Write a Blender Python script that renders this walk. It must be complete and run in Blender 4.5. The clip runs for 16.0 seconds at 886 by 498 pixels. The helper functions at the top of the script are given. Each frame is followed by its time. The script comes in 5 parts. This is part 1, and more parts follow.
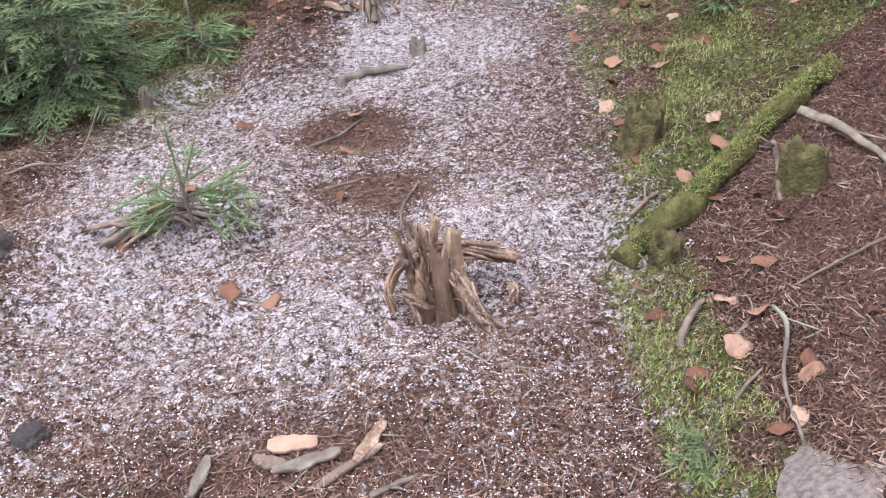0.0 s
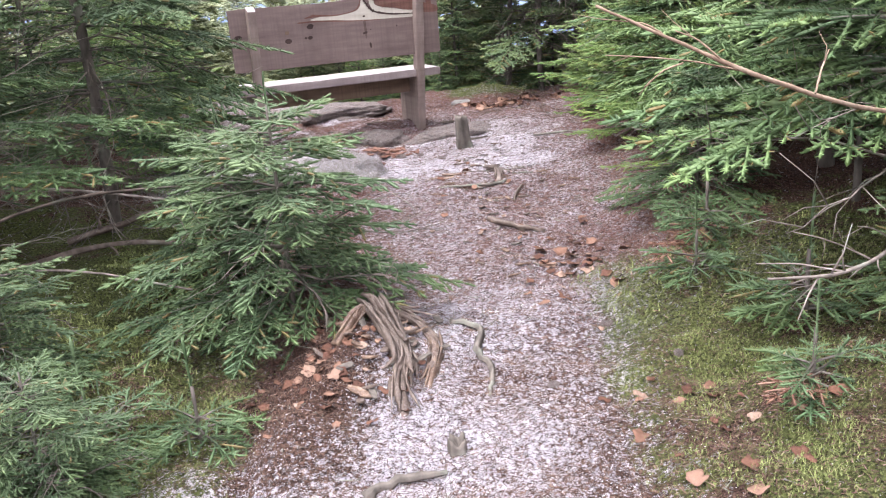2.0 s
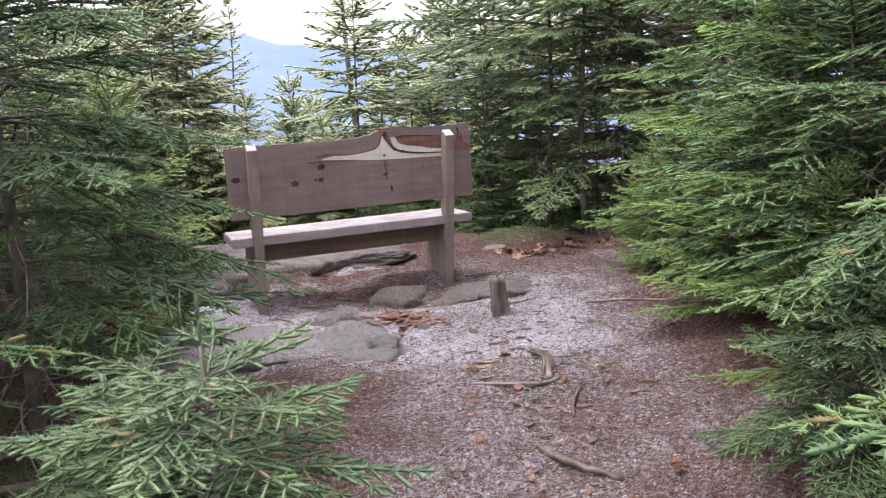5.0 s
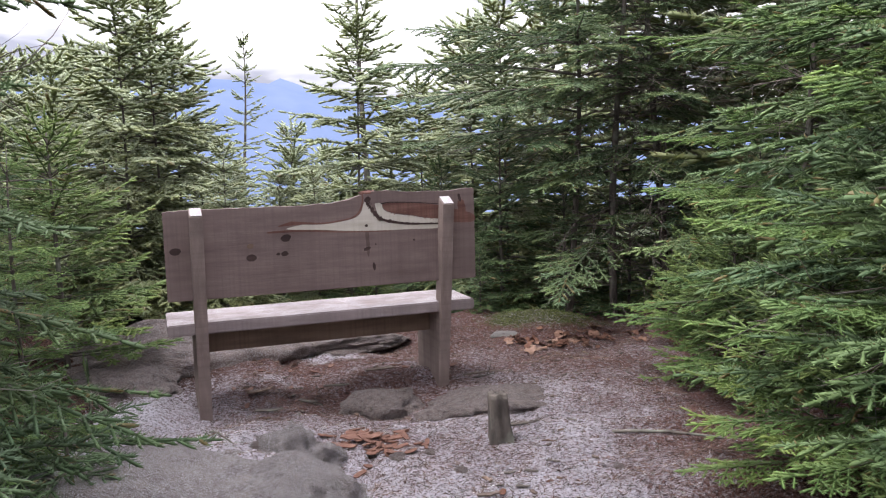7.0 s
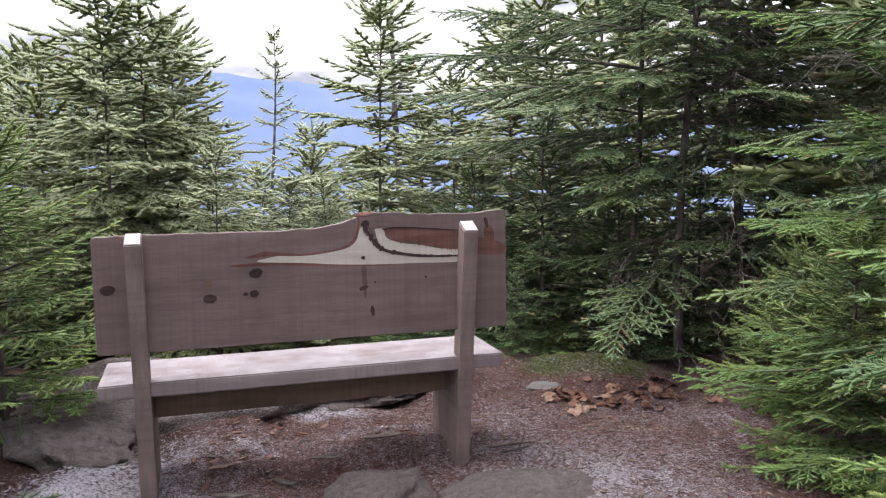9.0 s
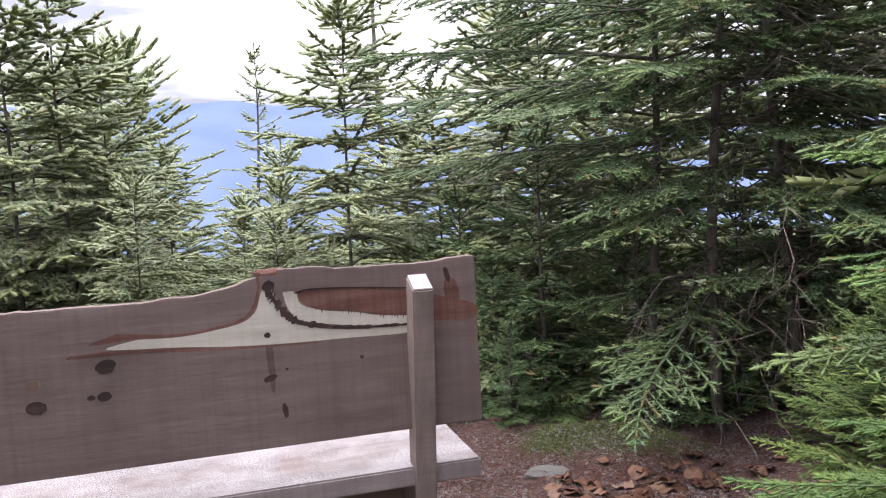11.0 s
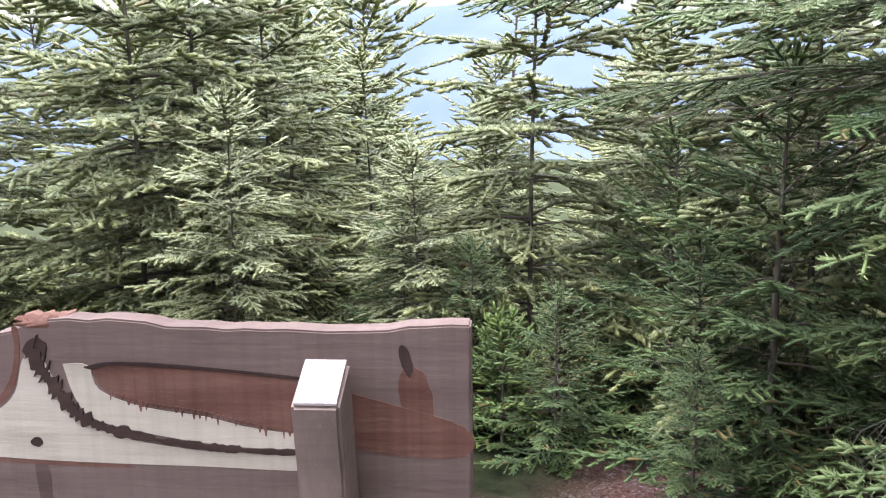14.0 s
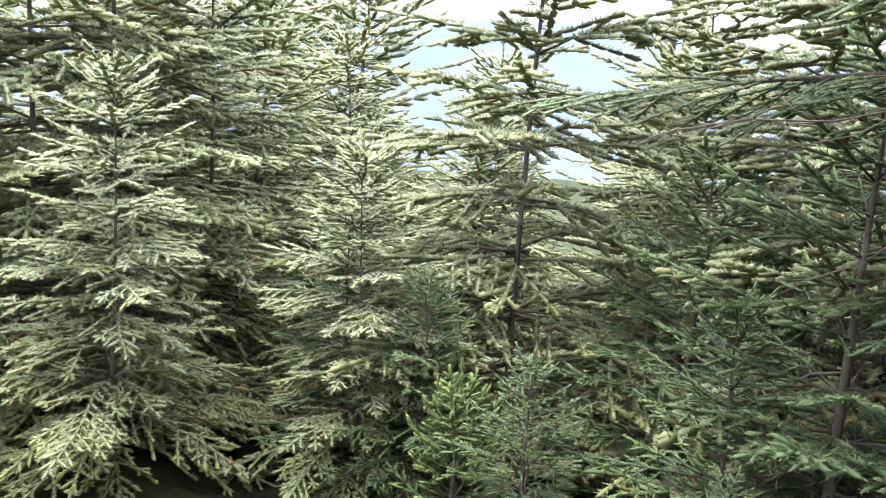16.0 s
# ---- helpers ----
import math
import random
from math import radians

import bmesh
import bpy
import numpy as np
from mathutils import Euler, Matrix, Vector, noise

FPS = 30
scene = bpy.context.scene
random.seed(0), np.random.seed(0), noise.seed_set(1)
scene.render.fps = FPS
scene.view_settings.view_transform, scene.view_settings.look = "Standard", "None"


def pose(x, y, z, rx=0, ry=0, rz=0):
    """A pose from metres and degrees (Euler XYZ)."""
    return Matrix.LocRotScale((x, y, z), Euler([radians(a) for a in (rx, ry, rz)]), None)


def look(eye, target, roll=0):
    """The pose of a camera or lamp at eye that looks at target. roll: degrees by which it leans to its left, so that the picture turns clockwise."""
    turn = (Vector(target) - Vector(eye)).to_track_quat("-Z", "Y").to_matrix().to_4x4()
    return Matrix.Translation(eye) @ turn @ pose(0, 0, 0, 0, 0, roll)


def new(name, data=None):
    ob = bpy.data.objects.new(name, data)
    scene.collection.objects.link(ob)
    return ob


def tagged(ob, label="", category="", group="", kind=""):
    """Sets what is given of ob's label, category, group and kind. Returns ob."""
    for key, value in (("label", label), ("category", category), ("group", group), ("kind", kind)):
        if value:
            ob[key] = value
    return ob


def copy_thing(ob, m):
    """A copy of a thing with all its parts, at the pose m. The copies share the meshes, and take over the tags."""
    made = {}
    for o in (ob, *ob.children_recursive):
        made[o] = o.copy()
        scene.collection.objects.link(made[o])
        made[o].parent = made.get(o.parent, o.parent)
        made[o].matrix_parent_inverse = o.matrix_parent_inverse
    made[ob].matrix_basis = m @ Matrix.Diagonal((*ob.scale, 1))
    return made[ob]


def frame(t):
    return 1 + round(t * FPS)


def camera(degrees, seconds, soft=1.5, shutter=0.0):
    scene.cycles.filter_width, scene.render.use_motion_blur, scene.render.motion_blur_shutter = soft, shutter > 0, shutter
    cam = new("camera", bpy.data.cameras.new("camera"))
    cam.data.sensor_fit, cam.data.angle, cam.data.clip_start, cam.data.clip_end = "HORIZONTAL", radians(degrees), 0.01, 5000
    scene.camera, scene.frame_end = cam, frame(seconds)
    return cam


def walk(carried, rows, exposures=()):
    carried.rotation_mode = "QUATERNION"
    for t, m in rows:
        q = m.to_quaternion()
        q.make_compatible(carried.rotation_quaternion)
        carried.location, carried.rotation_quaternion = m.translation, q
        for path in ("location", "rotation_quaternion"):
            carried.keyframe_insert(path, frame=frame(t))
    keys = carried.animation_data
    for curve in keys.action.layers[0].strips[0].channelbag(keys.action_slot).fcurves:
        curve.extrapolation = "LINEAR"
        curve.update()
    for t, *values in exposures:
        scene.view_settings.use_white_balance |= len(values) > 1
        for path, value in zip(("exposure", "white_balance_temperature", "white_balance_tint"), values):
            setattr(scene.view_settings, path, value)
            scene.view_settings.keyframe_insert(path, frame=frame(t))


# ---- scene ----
cam = camera(55.8, 16.0, 1.12)
METRES, EYE, TILT, LEAN, TURN = 8.4, 1.2, 0.0, 0.0, 0.0
ROWS = [
    (0.0, 0.0, 0.0, 0.0, -3.25, -37.25, 4.29),
    (0.5, 0.0017, 0.0016, 0.0027, -2.96, -32.43, 4.09),
    (1.0, 0.0036, 0.0102, 0.0044, -2.9, -28.6, 3.91),
    (1.5, -0.0068, 0.0391, 0.0109, -2.95, -20.58, 3.76),
    (2.0, -0.0128, 0.0616, 0.0151, -3.82, -17.8, 4.26),
    (2.5, -0.0093, 0.0862, 0.0146, -3.71, -17.24, 4.65),
    (3.0, 0.0015, 0.1123, 0.0156, -2.24, -16.75, 2.91),
    (3.5, 0.0029, 0.1376, 0.0173, -2.02, -16.38, 2.9),
    (4.0, 0.0078, 0.157, 0.0227, -1.86, -14.86, 3.08),
    (4.5, 0.0063, 0.1765, 0.0257, -1.42, -10.95, 2.85),
    (5.0, -0.0076, 0.2124, 0.0294, -1.93, -10.0, 3.61),
    (7.5, 0.0297, 0.3898, 0.0363, 1.15, -6.07, 0.82),
    (8.0, 0.0343, 0.4197, 0.0347, 2.27, -5.98, 0.32),
    (8.5, 0.0315, 0.4604, 0.039, 3.13, -6.51, 0.28),
    (11.0, 0.0536, 0.6434, 0.0421, 4.22, -5.11, 3.21),
    (11.5, 0.0458, 0.6775, 0.0431, 4.27, -6.02, 3.21),
    (12.0, 0.0646, 0.7131, 0.0392, 4.71, -8.41, 3.39),
    (12.5, 0.0894, 0.7486, 0.042, 8.44, -10.43, 3.37),
    (13.0, 0.0949, 0.782, 0.0478, 12.88, -10.02, 0.42),
    (13.5, 0.1009, 0.8157, 0.0494, 19.8, -10.27, 0.19),
    (14.0, 0.0948, 0.8406, 0.05, 24.66, -10.71, 0.93),
    (14.5, 0.0862, 0.8638, 0.0502, 24.59, -10.88, 0.96),
    (15.0, 0.0856, 0.9035, 0.0464, 25.1, -10.72, 0.1),
    (15.5, 0.0798, 0.9327, 0.0462, 25.1, -10.59, -0.98),
    (16.0, 0.0706, 0.9578, 0.0408, 26.43, -9.93, -3.36),
]
walk(cam, [(t, pose(0, 0, EYE, TILT, LEAN, TURN) @ pose(METRES * x, METRES * y, METRES * z, 90 + pitch, roll, yaw)) for t, x, y, z, yaw, pitch, roll in ROWS],
     [(0.0, 1.62), (1.5, 1.98), (3.5, 2.18), (5.0, 1.58), (8.0, 1.2), (11.0, 1.36), (12.0, 1.38), (12.6, 1.78), (13.2, 1.88), (14.0, 1.88), (16.0, 2.16)])

# ---- world, sun ----
world = bpy.data.worlds.new("overcast_sky")
scene.world = world
world.use_nodes = True
wt = world.node_tree
wt.nodes.clear()
w_out = wt.nodes.new("ShaderNodeOutputWorld")
w_bg = wt.nodes.new("ShaderNodeBackground")
w_sky = wt.nodes.new("ShaderNodeTexSky")
w_sky.sky_type, w_sky.sun_disc = "NISHITA", False
w_sky.sun_elevation, w_sky.sun_rotation = radians(66), radians(-107)
w_tc = wt.nodes.new("ShaderNodeTexCoord")
w_map = wt.nodes.new("ShaderNodeMapping")
w_map.inputs["Scale"].default_value = (2.0, 2.0, 9.0)
w_noise = wt.nodes.new("ShaderNodeTexNoise")
w_noise.inputs["Scale"].default_value, w_noise.inputs["Detail"].default_value = 1.6, 5.0
w_ramp = wt.nodes.new("ShaderNodeValToRGB")
w_ramp.color_ramp.elements[0].position, w_ramp.color_ramp.elements[0].color = 0.4, (4.4, 4.4, 5.5, 1)
w_ramp.color_ramp.elements[1].position, w_ramp.color_ramp.elements[1].color = 0.56, (12.7, 12.3, 13.3, 1)
w_mix = wt.nodes.new("ShaderNodeMix")
w_mix.data_type = "RGBA"
w_mix.inputs[0].default_value = 0.9
wt.links.new(w_tc.outputs["Generated"], w_map.inputs["Vector"])
wt.links.new(w_map.outputs["Vector"], w_noise.inputs["Vector"])
wt.links.new(w_noise.outputs["Fac"], w_ramp.inputs["Fac"])
wt.links.new(w_sky.outputs["Color"], w_mix.inputs[6])
wt.links.new(w_ramp.outputs["Color"], w_mix.inputs[7])
w_sep = wt.nodes.new("ShaderNodeSeparateXYZ")
w_rise = wt.nodes.new("ShaderNodeMapRange")
w_rise.inputs["From Min"].default_value, w_rise.inputs["From Max"].default_value = 0.0, 0.8
w_rise.inputs["To Min"].default_value, w_rise.inputs["To Max"].default_value = 0.42, 1.25
w_grade = wt.nodes.new("ShaderNodeMix")
w_grade.data_type, w_grade.blend_type = "RGBA", "MULTIPLY"
w_grade.inputs[0].default_value = 1.0
wt.links.new(w_tc.outputs["Generated"], w_sep.inputs[0])
wt.links.new(w_sep.outputs["Z"], w_rise.inputs["Value"])
wt.links.new(w_mix.outputs[2], w_grade.inputs[6])
wt.links.new(w_rise.outputs["Result"], w_grade.inputs[7])
wt.links.new(w_grade.outputs[2], w_bg.inputs["Color"])
w_bg.inputs["Strength"].default_value = 0.12
wt.links.new(w_bg.outputs["Background"], w_out.inputs["Surface"])

sun_data = bpy.data.lights.new("sun", "SUN")
sun_data.energy, sun_data.angle, sun_data.color = 1.5, radians(30), (1.0, 0.96, 0.95)
sun = new("sun", sun_data)
sun.matrix_world = look((-5, 4.5, 12), (0, 6, 0))


# ---- materials ----
class Mat:
    """A small builder round a node material."""

    def __init__(self, name, rough=0.8, spec=0.3):
        self.m = bpy.data.materials.new(name)
        self.m.use_nodes = True
        self.t = self.m.node_tree
        self.b = self.t.nodes["Principled BSDF"]
        self.b.inputs["Roughness"].default_value = rough
        self.b.inputs["Specular IOR Level"].default_value = spec
        self.co = self.t.nodes.new("ShaderNodeTexCoord").outputs["Object"]

    def node(self, kind, **kw):
        n = self.t.nodes.new(kind)
        for k, v in kw.items():
            n.inputs[k].default_value = v
        return n

    def link(self, a, b):
        self.t.links.new(a, b)

    def noise(self, scale, detail=4.0, stretch=None, rough=0.55):
        n = self.node("ShaderNodeTexNoise", Scale=scale, Detail=detail, Roughness=rough)
        if stretch:
            mp = self.node("ShaderNodeMapping")
            mp.inputs["Scale"].default_value = stretch
            self.link(self.co, mp.inputs["Vector"])
            self.link(mp.outputs["Vector"], n.inputs["Vector"])
        else:
            self.link(self.co, n.inputs["Vector"])
        return n.outputs["Fac"]

    def ramp(self, fac, *stops):
        r = self.node("ShaderNodeValToRGB")
        e = r.color_ramp.elements
        while len(e) < len(stops):
            e.new(0.5)
        for el, (p, c) in zip(e, stops):
            el.position, el.color = p, (*c, 1) if len(c) == 3 else c
        self.link(fac, r.inputs["Fac"])
        return r.outputs["Color"]

    def mix(self, fac, a, b, mode="MIX"):
        n = self.t.nodes.new("ShaderNodeMix")
        n.data_type, n.blend_type = "RGBA", mode
        for sock, v in ((n.inputs[0], fac), (n.inputs[6], a), (n.inputs[7], b)):
            if isinstance(v, (int, float)):
                sock.default_value = v
            elif isinstance(v, tuple):
                sock.default_value = (*v, 1)
            else:
                self.link(v, sock)
        return n.outputs[2]

    def math(self, op, a, b=0.0, clamp=False):
        n = self.t.nodes.new("ShaderNodeMath")
        n.operation, n.use_clamp = op, clamp
        for sock, v in ((n.inputs[0], a), (n.inputs[1], b)):
            if isinstance(v, (int, float)):
                sock.default_value = v
            else:
                self.link(v, sock)
        return n.outputs[0]

    def attr(self, name):
        n = self.t.nodes.new("ShaderNodeAttribute")
        n.attribute_name = name
        return n.outputs["Fac"]

    def island(self):
        return self.t.nodes.new("ShaderNodeNewGeometry").outputs["Random Per Island"]

    def rand(self):
        return self.t.nodes.new("ShaderNodeObjectInfo").outputs["Random"]

    def bump(self, h, strength=0.5, dist=0.01):
        n = self.node("ShaderNodeBump", Strength=strength, Distance=dist)
        self.link(h, n.inputs["Height"])
        self.link(n.outputs["Normal"], self.b.inputs["Normal"])

    def color(self, c):
        if isinstance(c, tuple):
            self.b.inputs["Base Color"].default_value = (*c, 1)
        else:
            self.link(c, self.b.inputs["Base Color"])
        return self


def needle_material(name, dark, light, rime, through_light=0.28):
    k = Mat(name, 0.55, 0.35)
    # fresh tips are lighter; the inner needles carry crown shade in their colour
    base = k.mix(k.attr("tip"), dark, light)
    tone = k.ramp(k.noise(3.0, 2.0), (0.3, (0.75, 0.8, 0.8)), (0.7, (1.3, 1.17, 0.85)))
    base = k.mix(1.0, base, tone, "MULTIPLY")
    base = k.mix(k.math("MULTIPLY", k.math("GREATER_THAN", k.island(), 0.965), 0.8), base, (0.2, 0.13, 0.05))
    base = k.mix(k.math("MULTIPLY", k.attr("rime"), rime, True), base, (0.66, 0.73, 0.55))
    k.color(base)
    tr = k.node("ShaderNodeBsdfTranslucent")
    k.link(base, tr.inputs["Color"])
    ms = k.node("ShaderNodeMixShader")
    ms.inputs[0].default_value = through_light
    k.link(k.b.outputs[0], ms.inputs[1])
    k.link(tr.outputs[0], ms.inputs[2])
    k.link(ms.outputs[0], k.t.nodes["Material Output"].inputs["Surface"])
    return k.m


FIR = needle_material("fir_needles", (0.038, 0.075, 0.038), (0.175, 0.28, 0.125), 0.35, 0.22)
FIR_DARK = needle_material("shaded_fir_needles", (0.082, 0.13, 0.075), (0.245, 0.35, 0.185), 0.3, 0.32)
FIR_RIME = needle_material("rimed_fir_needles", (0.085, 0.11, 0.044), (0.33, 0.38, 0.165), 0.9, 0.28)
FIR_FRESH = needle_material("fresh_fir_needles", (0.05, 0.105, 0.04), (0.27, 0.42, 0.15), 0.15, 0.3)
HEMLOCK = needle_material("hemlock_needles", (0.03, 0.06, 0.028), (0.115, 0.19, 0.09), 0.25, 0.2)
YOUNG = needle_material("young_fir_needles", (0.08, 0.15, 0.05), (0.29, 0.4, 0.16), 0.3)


def bark_material(name, a, b, lichen=0.4):
    k = Mat(name, 0.9, 0.2)
    c = k.ramp(k.noise(18, 5, (1, 1, 0.35)), (0.3, a), (0.7, b))
    c = k.mix(k.math("MULTIPLY", k.ramp(k.noise(7, 3), (0.52, (0, 0, 0)), (0.66, (1, 1, 1))), lichen), c, (0.3, 0.33, 0.27))
    k.color(c)
    k.bump(k.noise(45, 5, (1, 1, 0.4)), 0.7, 0.01)
    return k.m


BARK = bark_material("fir_bark", (0.055, 0.048, 0.043), (0.18, 0.155, 0.135))
DEAD = bark_material("dead_twig_bark", (0.075, 0.063, 0.056), (0.3, 0.255, 0.225), 0.4)
STICK = bark_material("weathered_stick_bark", (0.045, 0.035, 0.03), (0.19, 0.15, 0.125), 0.25)
BROKEN = bark_material("broken_branch_wood", (0.13, 0.08, 0.055), (0.36, 0.27, 0.2), 0.1)


def timber_material(name, dark, mid, pale, rime=0.0, axis=0):
    k = Mat(name, 0.75, 0.25)
    long = [8.0, 8.0, 8.0]
    long[axis] = 0.9
    c = k.ramp(k.noise(2.6, 3, tuple(long)), (0.2, dark), (0.5, mid), (0.85, pale))
    saw = [0.6, 0.6, 0.6]
    saw[axis] = 60.0
    c = k.mix(k.math("MULTIPLY", k.ramp(k.noise(1.0, 3, tuple(saw)), (0.45, (0, 0, 0)), (0.75, (1, 1, 1))), 0.5), c, dark)
    c = k.mix(k.math("MULTIPLY", k.ramp(k.noise(2.3, 3), (0.4, (0, 0, 0)), (0.7, (1, 1, 1))), 0.35), c, mid)
    deep = tuple(0.58 * v for v in dark)
    c = k.mix(k.math("MULTIPLY", k.ramp(k.noise(1.7, 4, None, 0.65), (0.5, (0, 0, 0)), (0.75, (1, 1, 1))), 0.6), c, deep)
    fleck = [26.0, 26.0, 26.0]
    fleck[axis] = 5.0
    c = k.mix(k.math("MULTIPLY", k.ramp(k.noise(9.0, 4, tuple(fleck), 0.7), (0.55, (0, 0, 0)), (0.7, (1, 1, 1))), 0.3), c, pale)
    if rime:
        spots = k.ramp(k.noise(190, 3), (0.5 - 0.12 * rime, (0, 0, 0)), (0.6, (1, 1, 1)))
        patch = k.ramp(k.noise(6, 5), (0.32, (0.1, 0.1, 0.1)), (0.62, (1, 1, 1)))
        f = k.math("MULTIPLY", k.math("MULTIPLY", spots, patch), rime, True)
        lie = k.t.nodes.new("ShaderNodeSeparateXYZ")
        k.link(k.t.nodes.new("ShaderNodeNewGeometry").outputs["Normal"], lie.inputs[0])
        f = k.math("MULTIPLY", f, k.ramp(lie.outputs["Z"], (0.25, (0.08, 0.08, 0.08)), (0.6, (1, 1, 1))))
        c = k.mix(f, c, (0.74, 0.73, 0.78))
    k.color(c)
    k.bump(k.noise(9.0, 6, tuple(long)), 0.3, 0.005)
    return k.m


BOARD = timber_material("weathered_pine_board", (0.115, 0.081, 0.076), (0.168, 0.123, 0.114), (0.22, 0.17, 0.16))
SEAT = timber_material("rimed_pine_seat", (0.15, 0.115, 0.112), (0.24, 0.195, 0.19), (0.33, 0.28, 0.275), 0.62)
POST = timber_material("weathered_pine_post", (0.16, 0.12, 0.108), (0.245, 0.19, 0.17), (0.33, 0.265, 0.24), 0.0, 2)
STAIN = timber_material("stained_pine", (0.07, 0.047, 0.043), (0.105, 0.073, 0.067), (0.15, 0.112, 0.104))
APRON = timber_material("brown_pine_apron", (0.09, 0.06, 0.045), (0.17, 0.115, 0.085), (0.23, 0.165, 0.125))
CUT = timber_material("rimed_end_grain", (0.28, 0.24, 0.24), (0.38, 0.34, 0.345), (0.48, 0.44, 0.45), 0.5)
PALE = timber_material("pale_sapwood", (0.36, 0.32, 0.26), (0.5, 0.46, 0.4), (0.6, 0.56, 0.5))
RED = timber_material("reddish_heartwood", (0.05, 0.022, 0.018), (0.145, 0.07, 0.055), (0.27, 0.165, 0.135))
KNOT = timber_material("dark_knot", (0.02, 0.013, 0.012), (0.05, 0.03, 0.028), (0.09, 0.06, 0.05))
ROT = timber_material("rotten_orange_wood", (0.025, 0.013, 0.009), (0.13, 0.082, 0.057), (0.44, 0.325, 0.235), 0.15, 2)
CRUMB = timber_material("crumbling_red_bark", (0.06, 0.027, 0.02), (0.16, 0.08, 0.057), (0.3, 0.175, 0.13), 0.05, 1)
OLDWOOD = timber_material("bleached_root_wood", (0.035, 0.025, 0.02), (0.12, 0.088, 0.072), (0.32, 0.26, 0.22), 0.08, 1)


def rock_material(name, a, b, rime):
    k = Mat(name, 0.85, 0.3)
    c = k.ramp(k.noise(9, 6), (0.3, a), (0.7, b))
    c = k.mix(k.math("MULTIPLY", k.ramp(k.noise(70, 3), (0.55, (0, 0, 0)), (0.62, (1, 1, 1))), 0.25), c, (0.42, 0.37, 0.35))
    c = k.mix(k.math("MULTIPLY", k.ramp(k.noise(130, 3), (0.5, (0, 0, 0)), (0.6, (1, 1, 1))), rime), c, (0.74, 0.73, 0.78))
    k.color(c)
    k.bump(k.noise(14, 9, None, 0.75), 1.0, 0.09)
    return k.m


ROCK = rock_material("granite", (0.1, 0.073, 0.064), (0.29, 0.222, 0.198), 0.4)
ROCK_SNOW = rock_material("graupel_dusted_granite", (0.115, 0.09, 0.08), (0.27, 0.222, 0.2), 0.95)
ROCK_PALE = rock_material("pale_quartz_rock", (0.4, 0.38, 0.36), (0.62, 0.6, 0.58), 0.2)
ROCK_DARK = rock_material("dark_stone", (0.05, 0.045, 0.05), (0.14, 0.125, 0.13), 0.1)


def moss_material(name, a, b):
    k = Mat(name, 0.95, 0.1)
    c = k.ramp(k.noise(30, 5), (0.3, a), (0.7, b))
    c = k.mix(k.math("MULTIPLY", k.ramp(k.noise(11, 4), (0.5, (0, 0, 0)), (0.65, (1, 1, 1))), 0.7), c, (0.1, 0.065, 0.04))
    k.color(c)
    k.bump(k.noise(140, 4), 0.9, 0.012)
    return k.m


MOSS = moss_material("green_moss", (0.03, 0.028, 0.014), (0.12, 0.12, 0.045))
MOSS_BARK = moss_material("mossy_bark", (0.025, 0.023, 0.014), (0.12, 0.11, 0.05))

k = Mat("moss_sprig", 0.9, 0.15)
k.color(k.ramp(k.island(), (0.0, (0.055, 0.062, 0.024)), (0.5, (0.15, 0.175, 0.06)), (1.0, (0.28, 0.315, 0.13))))
SPRIG = k.m
k = Mat("fallen_needles", 0.85, 0.2)
k.color(k.ramp(k.island(), (0.0, (0.018, 0.011, 0.009)), (0.5, (0.085, 0.05, 0.038)), (0.9, (0.175, 0.108, 0.083)), (1.0, (0.29, 0.215, 0.175))))
LITTER = k.m
k = Mat("graupel", 0.5, 0.4)
k.color(k.ramp(k.island(), (0.0, (0.6, 0.58, 0.65)), (1.0, (0.84, 0.83, 0.88))))
k.b.inputs["Subsurface Weight"].default_value = 0.0
GRAUPEL = k.m
k = Mat("dead_leaf", 0.8, 0.25)
lc = k.ramp(k.rand(), (0.0, (0.06, 0.024, 0.016)), (0.5, (0.145, 0.07, 0.047)), (0.85, (0.23, 0.135, 0.098)), (1.0, (0.32, 0.23, 0.18)))
k.color(k.mix(k.math("MULTIPLY", k.ramp(k.noise(35, 4), (0.4, (0, 0, 0)), (0.7, (1, 1, 1))), 0.45), lc, (0.12, 0.06, 0.04)))
k.bump(k.noise(60, 3), 0.5, 0.004)
LEAF = k.m

# forest floor: litter, graupel, moss and bare earth, laid out by the masks on the mesh
k = Mat("forest_floor", 0.92, 0.15)
litter = k.ramp(k.noise(170, 4, None, 0.8), (0.4, (0.008, 0.004, 0.003)), (0.51, (0.115, 0.058, 0.045)), (0.65, (0.4, 0.255, 0.205)))
litter = k.mix(k.math("MULTIPLY", k.ramp(k.noise(14, 4), (0.4, (0, 0, 0)), (0.7, (1, 1, 1))), 0.5), litter, (0.11, 0.06, 0.045))
bare = k.ramp(k.noise(110, 5, None, 0.8), (0.34, (0.035, 0.018, 0.015)), (0.5, (0.17, 0.092, 0.08)), (0.68, (0.33, 0.21, 0.18)))
c = k.mix(k.attr("bare"), litter, bare)
c = k.mix(k.math("MULTIPLY", k.attr("far"), 0.6), c, (0.31, 0.162, 0.142))
mossc = k.ramp(k.noise(90, 5, None, 0.7), (0.34, (0.03, 0.036, 0.014)), (0.5, (0.11, 0.14, 0.04)), (0.68, (0.25, 0.29, 0.1)))
mm = k.math("ADD", k.attr("moss"), k.math("MULTIPLY", k.math("SUBTRACT", k.math("ADD", k.math("MULTIPLY", k.noise(9, 4), 0.6), k.math("MULTIPLY", k.noise(45, 4), 0.4)), 0.5), 2.2))
c = k.mix(k.ramp(mm, (0.4, (0, 0, 0)), (0.75, (0.9, 0.9, 0.9))), c, mossc)
